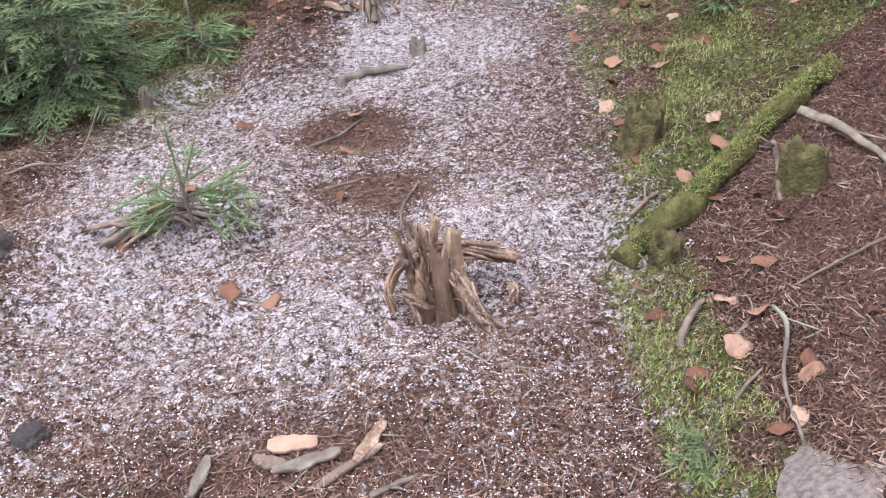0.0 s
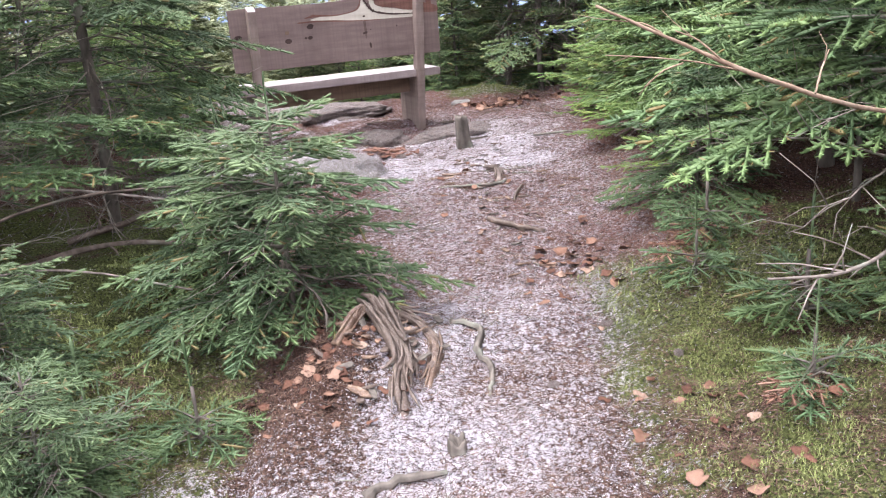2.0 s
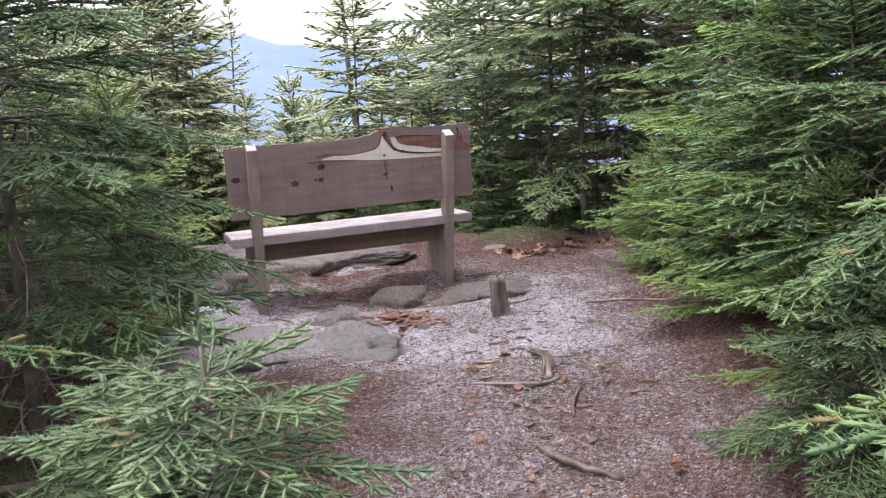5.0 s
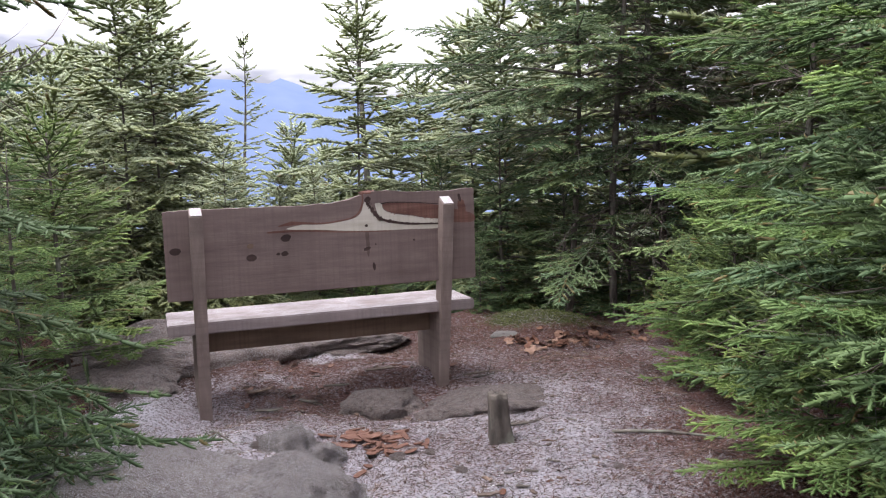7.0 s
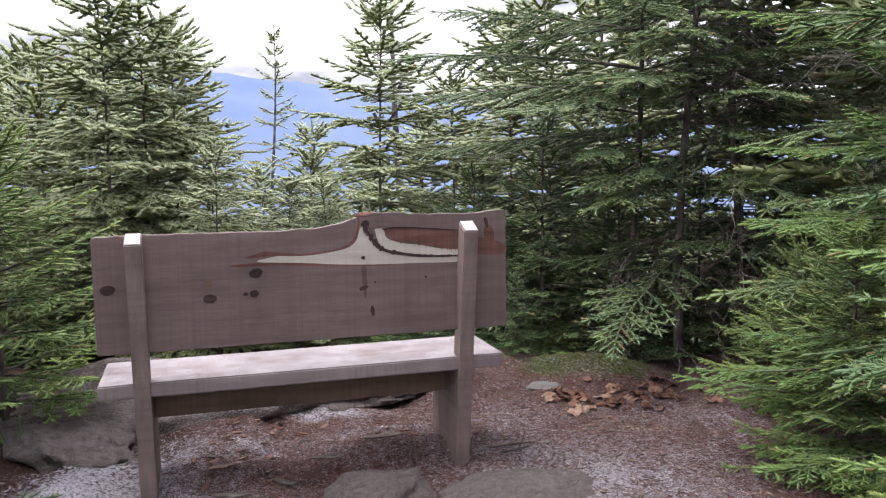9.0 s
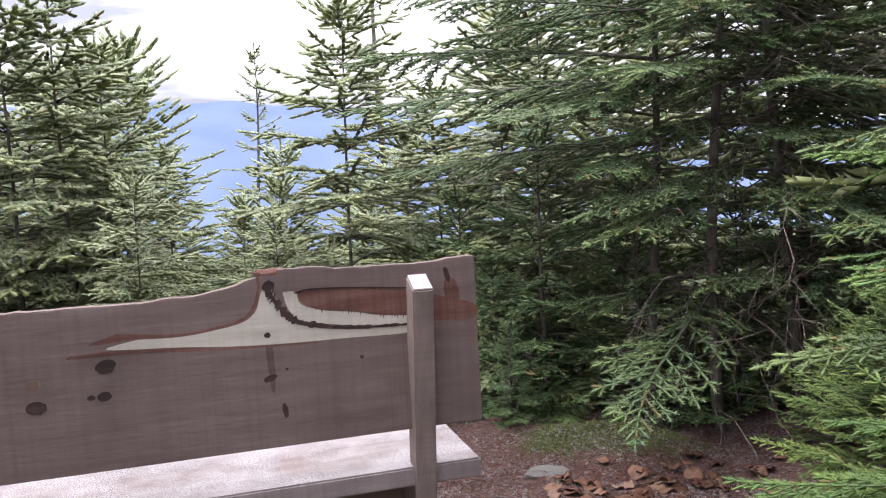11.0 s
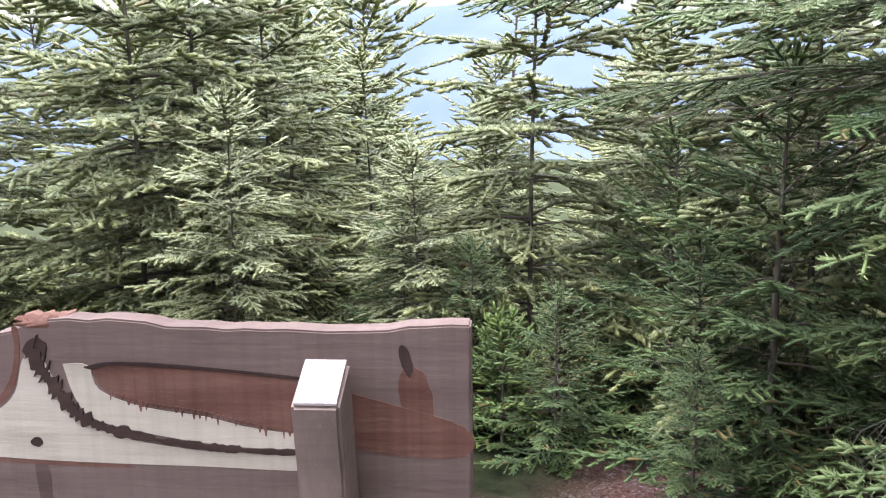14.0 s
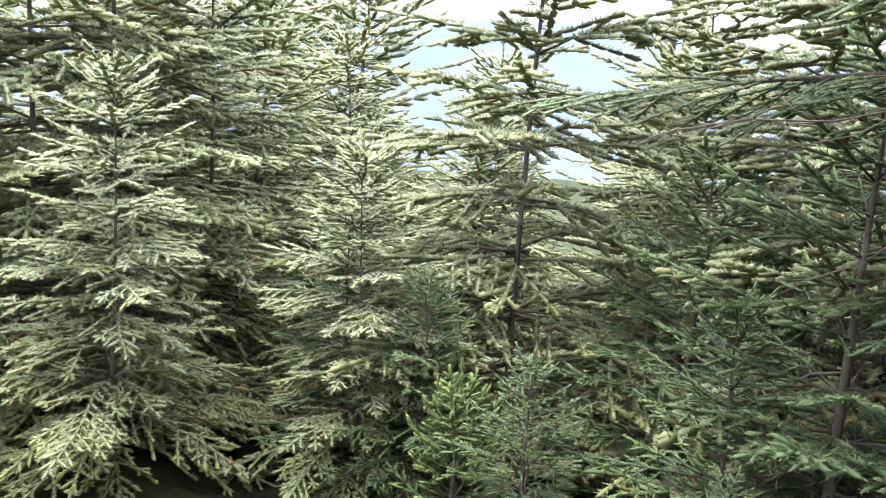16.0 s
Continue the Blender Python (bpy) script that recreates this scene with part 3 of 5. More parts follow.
def conifer(name, h, spread, seed, lod=1, z0=0.15, gap=0.16, per=5, el=0.35, droop=0.35, lift=0.3, material=FIR, rime=0.6, taper=0.8,
            dead=0, label="", group="", trunk_r=None, bright=1.0, wide=0.42, sway=0.015, fat=0.42, puff=0.15, aims=()):
    """A conifer at the origin: trunk, branches, crown of needles and, where wanted, dead twigs."""
    rng = np.random.RandomState(seed)
    segs, wood = [], []
    zs = np.linspace(-0.25, h, 14)
    bend = np.stack([sway * h * np.sin(zs * 1.1 + seed), sway * h * np.cos(zs * 0.9 + seed), zs], -1)
    bend[:, :2] -= bend[1, :2]
    r = trunk_r or 0.006 + 0.0085 * h
    at = lambda z: np.array([np.interp(z, zs, bend[:, 0]), np.interp(z, zs, bend[:, 1]), z])
    z, az = z0, rng.uniform(0, 6)
    while z < h - 0.06:
        f = (z - z0) / (h - z0)
        L0 = spread * (1 - f) ** taper + 0.03 + 0.05 * min(1.0, h)
        az += 2.4
        for b in range(per):
            L = L0 * rng.uniform(0.55, 1.1)
            # rime grows with height; its lack also keeps the low boughs shade-dark
            frond(at(min(h, z + rng.normal(0, 0.12) * gap)), az + 2 * math.pi * b / per + rng.normal(0, 0.22), el * (0.25 + 1.1 * f) + 0.55 * f ** 3 * min(1.0, 0.4 * h) + rng.normal(0, 0.08), L, lod, rng, segs, wood,
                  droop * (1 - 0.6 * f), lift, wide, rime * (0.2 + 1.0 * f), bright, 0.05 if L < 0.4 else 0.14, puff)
        z += gap * (1.2 - 0.5 * f) * rng.uniform(0.8, 1.2)
    for z, to in aims:
        v = np.array(to, float) - at(z)
        flat = math.hypot(v[0], v[1])
        frond(at(z), math.atan2(v[1], v[0]), math.atan2(v[2], flat) + 0.5 * droop - 0.67 * lift, float(np.linalg.norm(v)), lod, rng, segs, wood, droop, lift, wide, rime, bright, 0.12, puff)
    top = at(h - 0.1)
    for j in range(4):
        segs.append((*(top + [0, 0, 0.05 * j]), 0.05, 0.02, 1, 1, 0, 0, 0.06, 0.7 * bright, rime))
    root = thing(name, label, "tree", None, group)
    v, f = join([tube(bend, np.linspace(r * 1.15, 0.004, 14), 9, 0.06, rng)] + wood)
    part("trunk", mesh_of("trunk", v, f, BARK), root)
    V, F, t, rm = needles(segs, lod, rng, fat)
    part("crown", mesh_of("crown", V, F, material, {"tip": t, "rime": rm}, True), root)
    if dead:
        tagged(part("dead_twig", dead_twigs(at, z0, h, dead, spread, rng), root, "bare grey dead twigs"), kind="stuff")
    return root


def dead_twigs(at, z0, h, count, spread, rng):
    """Bare twigs that fork, on the lower trunk."""
    out = []
    for j in range(count):
        z = rng.uniform(0.1, max(z0 * 1.2, 0.6 * h))
        az, el, L = rng.uniform(0, 2 * math.pi), rng.normal(-0.05, 0.25), spread * rng.uniform(0.35, 0.8)
        p, pts = at(z), []
        d = np.array([math.cos(az) * math.cos(el), math.sin(az) * math.cos(el), math.sin(el)])
        for s in range(7):
            pts.append(p.copy())
            d = d + rng.normal(0, 0.2, 3)
            d /= np.linalg.norm(d)
            p = p + d * L / 6
            if s > 1:
                for _ in range(2):
                    e = d + rng.normal(0, 0.55, 3)
                    e /= np.linalg.norm(e)
                    l2 = L * rng.uniform(0.15, 0.4)
                    q = [pts[-1], pts[-1] + e * l2 * 0.5, pts[-1] + e * l2 + rng.normal(0, 0.03, 3)]
                    out.append(tube(q, [0.0022, 0.0016, 0.0008], 3))
        out.append(tube(pts, np.linspace(0.005, 0.0015, 7), 4))
    v, f = join(out)
    return mesh_of("dead_twigs", v, f, DEAD)


def stand(proto, x, y, s=1.0, turn=0, lean=0.0, dz=-0.02, sz=None):
    return copy_thing(proto, Matrix.Translation((x, y, float(gz(x, y)) + dz)) @ Euler((lean, lean * 0.4, radians(turn))).to_matrix().to_4x4() @ Matrix.Diagonal((s, s, sz or s, 1)))


def settle(ob, x, y, s=1.0, turn=0, dz=-0.02):
    ob.matrix_basis = Matrix.Translation((x, y, float(gz(x, y)) + dz)) @ Euler((0, 0, radians(turn))).to_matrix().to_4x4() @ Matrix.Diagonal((s, s, s, 1))
    return ob


SIDE, BEHIND, DARK = "firs along the path", "frosted firs behind the bench", "dark firs beyond the bench"
# big firs on the path's right-hand bank
bank = conifer("fir_tree", 4.4, 1.1, 11, 1, 0.45, 0.2, 5, 0.12, 0.5, 0.12, FIR, 0.4, 0.45, 16, "tall green balsam fir with spreading boughs beside the path", SIDE, None, 1.0, 0.5, 0.015, 0.32)
settle(bank, 1.8, 3.0, 1.0, 20)
stand(bank, 1.95, 4.4, 0.95, 140)
stand(bank, 2.05, 5.6, 1.0, 250)
stand(bank, 2.3, 6.8, 0.95, 75)
bush = conifer("fir_tree", 1.55, 0.8, 19, 1, 0.72, 0.11, 6, 0.2, 0.35, 0.1, FIR, 0.4, 0.5, 8, "bushy green fir overhanging the mossy bank", SIDE, None, 1.0, 0.5, 0.015, 0.32)
settle(bush, 1.38, 2.85, 1.0, 0)
stand(bush, 1.75, 3.75, 0.9, 100)
stand(bush, 1.7, 5.1, 0.95, 200)
stand(bush, 1.95, 6.35, 0.95, 310)
# firs whose fresh boughs reach out to the walker
reach = conifer("fir_tree", 2.5, 0.75, 85, 0, 0.35, 0.24, 5, 0.15, 0.3, 0.15, FIR_FRESH, 0.3, 0.5, 10, "green fir with fresh bright boughs reaching over the path", SIDE, None, 1.0, 0.5, 0.015, 0.3, 0.13,
                [(0.95, (-1.1, -0.15, 1.03)), (0.7, (-1.08, -0.4, 0.85)), (0.55, (-0.95, 0.45, 0.6)), (1.1, (-0.95, 0.75, 1.0)), (0.35, (-0.95, 0.4, 0.22)), (0.3, (-0.85, -0.5, 0.3)), (1.6, (-0.95, 0.1, 1.6)), (1.35, (-1.0, -0.45, 1.4))])
settle(reach, 2.02, 5.6, 1.0, 0)
reach = conifer("fir_tree", 3.0, 0.7, 87, 0, 0.3, 0.26, 5, 0.15, 0.3, 0.15, FIR_FRESH, 0.3, 0.5, 14, "green fir with bright tips beside the trodden clearing", SIDE, None, 0.9, 0.5, 0.015, 0.3, 0.13,
                [(0.6, (-0.95, 0.15, 0.55)), (1.5, (-0.85, -0.1, 1.5)), (1.2, (-0.9, -0.5, 1.25)), (0.4, (-0.85, 0.7, 0.42)), (1.3, (-0.6, 0.75, 1.15)), (0.25, (-0.85, -0.3, 0.3)), (2.0, (-0.9, 0.2, 2.1))])
settle(reach, 2.1, 7.65, 1.0, 0)
stand(reach, -2.15, 6.5, 0.68, 180)
stand(reach, -1.85, 6.9, 0.5, 150)
# a low bright fir and saplings at the path's right edge
low = conifer("fir_sapling", 1.1, 0.6, 17, 0, 0.08, 0.1, 6, 0.35, 0.3, 0.2, YOUNG, 0.3, 0.7, 0, "low bright green fir sapling at the path's edge", "fir saplings", None, 1.0, 0.45, 0.015, 0.32)
settle(low, 1.85, 7.9, 1.0, 0)
stand(low, 1.6, 6.1, 0.9, 130)
stand(low, 1.5, 4.9, 0.75, 220)
stand(low, 1.95, 8.75, 0.8, 60)
stand(low, -2.45, 8.6, 1.5, 90)
stand(low, 1.95, 9.35, 0.6, 250)
# dark stand beyond the bench
dark = conifer("fir_tree", 5.0, 1.35, 23, 1, 0.85, 0.33, 5, 0.1, 0.45, 0.12, FIR_DARK, 0.5, 0.45, 80, "tall dark shaded fir with many dead lower twigs", DARK, 0.032, 1.0, 0.5, 0.015, 0.32)
settle(dark, 1.55, 10.0, 1.0, 0)
stand(dark, 2.0, 10.05, 1.05, 110)
stand(dark, 2.8, 8.6, 1.0, 230)
under = conifer("fir_tree", 1.7, 0.75, 29, 1, 0.1, 0.13, 5, 0.3, 0.35, 0.15, FIR, 0.5, 0.6, 4, "bushy green young fir under taller trees", DARK, None, 1.0, 0.5, 0.015, 0.32)
settle(under, 0.65, 10.5, 1.0, 0)
stand(under, 1.2, 10.3, 0.8, 90)
stand(under, 1.75, 10.35, 0.75, 200)
stand(under, 2.45, 9.2, 0.8, 290)
stand(under, 0.1, 11.3, 0.9, 330)
stand(under, -1.2, 10.9, 0.6, 70)
stand(under, -0.2, 10.35, 0.45, 20)
stand(under, 0.35, 10.6, 0.6, 140)
stand(under, -0.75, 10.7, 0.55, 250)
# a fir whose boughs hang out over the gap
over = conifer("fir_tree", 3.9, 1.2, 81, 0, 1.55, 0.34, 4, 0.15, 0.4, 0.1, FIR, 0.9, 0.4, 5, "tall fir with frosted boughs hanging over the gap", DARK, 0.03, 1.0, 0.5, 0.015, 0.32, 0.15,
               [(2.05, (-1.85, 0.2, 2.2)), (1.9, (-1.5, -0.6, 1.85)), (1.75, (-0.95, -0.75, 1.75)), (1.6, (-1.4, 0.5, 1.5)), (2.3, (-1.3, 0.1, 2.45))])
settle(over, 1.2, 10.1, 1.0, 0)
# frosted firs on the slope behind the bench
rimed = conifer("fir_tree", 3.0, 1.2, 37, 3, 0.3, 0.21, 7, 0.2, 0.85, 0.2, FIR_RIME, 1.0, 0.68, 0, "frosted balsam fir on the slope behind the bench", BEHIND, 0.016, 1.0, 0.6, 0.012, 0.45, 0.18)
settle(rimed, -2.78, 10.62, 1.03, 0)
stand(rimed, -0.71, 11.5, 0.99, 100)
stand(rimed, -2.5, 10.95, 1.0, 210)
stand(rimed, -2.95, 13.6, 0.85, 310)
stand(rimed, -2.62, 11.6, 0.95, 15)
stand(rimed, -3.7, 10.2, 0.78, 40)
stand(rimed, 0.75, 11.3, 1.0, 260)
stand(rimed, -1.75, 13.8, 0.85, 240)
stand(rimed, -0.15, 12.5, 0.9, 320)
stand(rimed, 0.5, 12.1, 1.05, 190)
stand(rimed, -4.15, 14.0, 1.2, 160)
stand(rimed, -3.75, 12.7, 1.02, 275)
stand(rimed, -5.1, 15.2, 1.25, 45)
stand(rimed, -1.55, 11.6, 0.5, 130)
stand(rimed, -1.75, 10.15, 0.5, 70)
stand(rimed, -1.05, 10.75, 0.45, 290)
slim = conifer("spruce_tree", 4.3, 0.6, 41, 1, 0.8, 0.24, 5, 0.2, 0.3, 0.1, FIR_RIME, 0.8, 0.7, 0, "slim frosted spruce with a thin pointed top", BEHIND)
settle(slim, -3.88, 19.7, 1.35, 0)
stand(slim, -0.99, 16.4, 1.18, 80)
farfir = conifer("fir_tree", 4.6, 1.6, 47, 2, 0.3, 0.25, 8, 0.2, 0.25, 0.1, FIR_RIME, 0.9, 0.65, 0, "frosted fir further down the slope", BEHIND)
settle(farfir, -4.6, 16.25, 1.05, 0)
for fx, fy, fs, ft in ((2.5, 11.6, 1.1, 170), (3.5, 10.0, 1.15, 50), (-0.5, 13.6, 0.55, 33), (-1.7, 13.4, 0.45, 77), (-2.3, 15.5, 0.4, 0), (-2.9, 17.5, 0.45, 90), (-1.9, 14.9, 0.33, 160), (-3.4, 16.6, 0.4, 270), (-4.6, 12.6, 0.66, 21), (-3.9, 11.9, 0.6, 77), (-3.3, 12.9, 0.58, 8), (-5.6, 14.4, 0.75, 130), (-3.4, 14.6, 0.48, 260), (1.4, 14.2, 0.95, 300), (-7.2, 15.5, 0.85, 60), (-6.4, 18.5, 1.1, 120), (-3.9, 19.2, 0.68, 200), (-1.6, 17.4, 0.62, 280), (0.6, 16.6, 1.0, 20), (2.4, 15.2, 1.1, 75), (4.3, 13.4, 1.1, 150),
                       (-5.8, 12.6, 0.7, 240), (5.2, 10.6, 1.1, 310), (4.9, 7.9, 1.0, 45), (-2.2, 20.5, 0.8, 95), (1.9, 19.5, 1.0, 185), (-9.2, 18.0, 1.2, 10), (-0.2, 21.5, 0.9, 265)):
    stand(farfir, fx, fy, fs, ft)
darkfar = conifer("fir_tree", 4.8, 1.4, 49, 2, 0.3, 0.25, 6, 0.15, 0.25, 0.1, FIR_DARK, 0.3, 0.5, 0, "dense dark fir further back among the trees", "firs further back in the wood")
settle(darkfar, 3.2, 3.8, 1.0, 0)
for fx, fy, fs, ft in ((3.4, 5.4, 1.0, 40), (3.5, 6.9, 1.1, 100), (3.6, 8.4, 1.1, 170), (2.9, 12.6, 1.1, 220), (4.3, 11.2, 1.1, 290), (-3.7, 4.4, 0.95, 320), (-3.9, 6.4, 1.0, 20), (-4.3, 8.4, 0.9, 80), (-3.4, 2.6, 0.9, 150), (2.9, 2.2, 0.95, 210)):
    stand(darkfar, fx, fy, fs, ft)
# small trees in the gap behind the bench
sprout = conifer("fir_sapling", 0.6, 0.26, 43, 0, 0.05, 0.07, 5, 0.6, 0.2, 0.3, YOUNG, 0.3, 0.8, 0, "small bright green fir sapling", "fir saplings", None, 1.0, 0.45, 0.015, 0.42)
settle(sprout, -0.5, 10.48, 1.0, 0)
stand(under, 0.42, 9.98, 0.34, 200)
# young hemlocks on the left of the path
hem = conifer("hemlock_tree", 0.86, 0.68, 51, 0, 0.06, 0.085, 6, 0.12, 0.6, 0.08, HEMLOCK, 0.5, 0.5, 14, "bushy young hemlock spilling over the path's edge", "young hemlocks left of the path", None, 1.0, 0.5, 0.015, 0.32)
settle(hem, -0.58, 3.6, 1.05, 0)
stand(hem, -0.85, 4.0, 0.8, 160)
stand(hem, -1.5, 3.15, 0.6, 120)
stand(hem, -1.12, 2.5, 0.5, 45)
stand(hem, -1.55, 2.35, 0.55, 200)
stand(hem, 1.5, 2.65, 0.6, 75)
stand(hem, 1.25, 4.2, 0.7, 190)
left = conifer("hemlock_tree", 3.3, 1.05, 63, 1, 0.6, 0.16, 5, 0.15, 0.5, 0.1, HEMLOCK, 0.4, 0.55, 60, "tall hemlock with grey dead twigs beside the path", "tall hemlocks left of the path", None, 1.0, 0.5, 0.015, 0.28, 0.15,
               [(1.4, (1.0, -0.3, 1.25)), (1.15, (1.05, -0.05, 0.95)), (1.75, (0.95, -0.55, 1.65)), (0.85, (0.95, -0.4, 0.65)), (1.3, (0.75, -0.8, 1.15)), (1.9, (0.9, 0.1, 1.85))])
settle(left, -1.75, 5.2, 1.0, 0)
stand(left, -2.1, 4.1, 0.95, 250)
stand(left, -3.1, 5.6, 1.1, 60)
stand(left, -3.0, 7.7, 0.95, 200)

# ---- bench ----
bench = thing("bench", "weathered live-edge plank bench with frost on its seat", "bench", pose(0, 0, 0, 0, 0, 20))
# the bench's own axes: x along the seat, y away from the path
S0, S1, N0 = 1.285, 3.102, 7.545
TOP = [(1.285, 1.222), (1.45, 1.228), (1.75, 1.225), (2.05, 1.222), (2.2, 1.228), (2.3, 1.24), (2.38, 1.266), (2.45, 1.285), (2.55, 1.287), (2.7, 1.273), (2.85, 1.272), (2.98, 1.274), (3.05, 1.28), (3.102, 1.281)]
rngb = np.random.RandomState(5)
fine = [(s, float(np.interp(s, [a for a, _ in TOP], [b for _, b in TOP])) + rngb.uniform(-0.0025, 0.0025)) for s in np.linspace(S0, S1, 60)]
backrest = part("backrest", from_bm("backrest", slab([(S1, 0.728), (S0, 0.728)] + fine, 0.045, 0.003), BOARD), bench, "grey-brown live-edge pine backrest", Matrix.Translation((0, N0, 0)))


def leg(s):
    lean = lambda z: 7.423 + 0.185 * (1.205 - z) / 1.2
    bm = slab([(lean(-0.12), -0.12), (lean(1.2), 1.2), (7.51, 1.238), (lean(0.6) + 0.1, 0.62), (lean(0.53) + 0.1, 0.53), (8.0, 0.53), (8.03, -0.12)], 0.068, 0.005, "x")
    ob = part("leg", from_bm("leg", bm, POST), bench, "thick pine plank leg and upright", Matrix.Translation((s, 0, 0)))
    cap = slab([(7.427, 1.2005), (7.505, 1.237), (7.505, 1.2405), (7.427, 1.204)], 0.06, 0, "x")
    part("frosted_top", from_bm("frosted_top", cap, CUT), ob, "frost on the sawn end", Matrix.Translation((0.004, 0, 0)))
    return ob


leg(1.42)
leg(2.86)
seat_bm = slab([(S0 - 0.01, 0.53), (S1 - 0.01, 0.53), (S1 - 0.01, 0.595), (S0 - 0.01, 0.595)], 0.44, 0.006)
seat = part("seat", from_bm("seat", seat_bm, SEAT), bench, "thick pine seat plank white with frost", Matrix.Translation((0, 7.555, 0)))
part("apron", from_bm("apron", slab([(1.49, 0.385), (2.858, 0.385), (2.858, 0.528), (1.49, 0.528)], 0.045, 0.004), APRON), bench, "brown pine rail under the seat", Matrix.Translation((0, 7.74, 0)))


# ---- figure of the backrest ----
def inlay(name, outline, material, proud, label=""):
    """A thin piece of different wood that lies on the face of the backrest; outline in (along, height)."""
    bm = slab(outline if len(outline) > 40 or name.startswith("knot") else curve(outline + outline[:1], 4)[:-1], proud + 0.002, 0)
    return part(name, from_bm(name, bm, material), backrest, label, Matrix.Translation((0, -proud, 0)))


def oval(s, z, a, b, turn=0.0, n=14, rough=0.12, seed=1):
    r = np.random.RandomState(seed)
    out = []
    for i in range(n):
        t = 2 * math.pi * i / n
        f = 1 + r.uniform(-rough, rough)
        u, v = a * f * math.cos(t), b * f * math.sin(t)
        out.append((s + u * math.cos(turn) - v * math.sin(turn), z + u * math.sin(turn) + v * math.cos(turn)))
    return out


def curve(points, n=6):
    """A smooth line through points."""
    P = np.array(points, float)
    t = np.arange(len(P))
    tt = np.linspace(0, len(P) - 1, (len(P) - 1) * n + 1)
    out = []
    for v in tt:
        i = min(int(v), len(P) - 2)
        f = v - i
        p0, p1, p2, p3 = P[max(i - 1, 0)], P[i], P[i + 1], P[min(i + 2, len(P) - 1)]
        out.append(0.5 * (2 * p1 + (p2 - p0) * f + (2 * p0 - 5 * p1 + 4 * p2 - p3) * f ** 2 + (3 * p1 - 3 * p2 + p3 - p0) * f ** 3))
    return [tuple(p) for p in out]


inlay("sapwood", [(2.041, 1.114), (2.162, 1.109), (2.288, 1.122), (2.354, 1.138), (2.39, 1.169), (2.408, 1.222), (2.433, 1.234), (2.457, 1.189), (2.474, 1.153), (2.51, 1.116), (2.576, 1.094), (2.686, 1.078), (2.858, 1.073),
                  (2.856, 1.049), (2.683, 1.052), (2.545, 1.054), (2.411, 1.058), (2.282, 1.066), (2.158, 1.078), (1.95, 1.093)], PALE, 0.0012, "pale cream sapwood streak")
inlay("sapwood", [(2.473, 1.216), (2.513, 1.214), (2.527, 1.175), (2.595, 1.148), (2.69, 1.134), (2.774, 1.115), (2.9, 1.1), (2.9, 1.08), (2.771, 1.084), (2.687, 1.091), (2.577, 1.11), (2.511, 1.13), (2.486, 1.165)], PALE, 0.0018, "pale cream sapwood band")
inlay("heartwood", [(2.516, 1.209), (2.56, 1.215), (2.697, 1.208), (2.838, 1.193), (2.968, 1.162), (3.093, 1.122), (3.09, 1.076), (2.962, 1.079), (2.86, 1.106), (2.774, 1.119), (2.691, 1.14), (2.595, 1.153), (2.536, 1.174)], RED, 0.0012, "red-brown heartwood lens")
inlay("heartwood", [(1.98, 1.137), (2.042, 1.13), (2.163, 1.12), (2.289, 1.133), (2.349, 1.151), (2.382, 1.187), (2.397, 1.237), (2.396, 1.272), (2.404, 1.272), (2.405, 1.235), (2.39, 1.178), (2.354, 1.143), (2.289, 1.125), (2.162, 1.111), (2.04, 1.116), (1.9, 1.11)], RED, 0.0008, "red-brown growth line")
inlay("heartwood", [(1.85, 1.085), (2.038, 1.087), (2.282, 1.064), (2.545, 1.052), (2.545, 1.047), (2.282, 1.055), (2.038, 1.073), (1.85, 1.075)], RED, 0.0008, "red-brown growth line")
line = curve([(2.425, 1.24), (2.43, 1.22), (2.448, 1.19), (2.479, 1.145), (2.511, 1.12), (2.577, 1.101), (2.686, 1.085), (2.771, 1.079), (2.9, 1.076)], 12)
rw = np.random.RandomState(8)
thick = np.interp(np.arange(len(line)), [0, 19, 38, 62, len(line) - 1], [0.016, 0.015, 0.012, 0.008, 0.004]) * rw.uniform(0.3, 1.55, len(line))
inlay("bark_seam", [(s + 0.5 * w, z + w) for (s, z), w in zip(line, thick)] + [(s - 0.5 * w, z - 0.6 * w) for (s, z), w in zip(line[::-1], thick[::-1])], KNOT, 0.004, "black seam of ingrown bark")
for n, (s, z, a, b, t) in enumerate(((1.945, 1.044, 0.029, 0.021, 0.2), (1.747, 0.944, 0.029, 0.021, 0.0), (1.934, 0.955, 0.021, 0.015, 0.1), (1.897, 0.955, 0.012, 0.008, 0.0), (2.417, 0.951, 0.022, 0.01, 0.3), (2.456, 0.844, 0.009, 0.024, 0.1),
                                     (2.708, 0.987, 0.006, 0.006, 0.0), (2.47, 0.975, 0.005, 0.004, 0.0), (1.339, 1.005, 0.03, 0.02, 0.0), (3.005, 1.228, 0.009, 0.026, 0.25), (2.43, 1.24, 0.02, 0.016, 0.5), (2.418, 1.088, 0.01, 0.008, 0.0))):
    inlay("knot", oval(s, z, a, b, t, 16, 0.1, n), KNOT, 0.0022 + 0.0003 * (n % 3), "dark round knot")
inlay("growth_ring", [(2.505, 1.212), (2.56, 1.221), (2.697, 1.214), (2.86, 1.198), (2.86, 1.194), (2.697, 1.209), (2.56, 1.216), (2.52, 1.208)], KNOT, 0.0024, "dark line over the heartwood")
gd = np.random.RandomState(44)
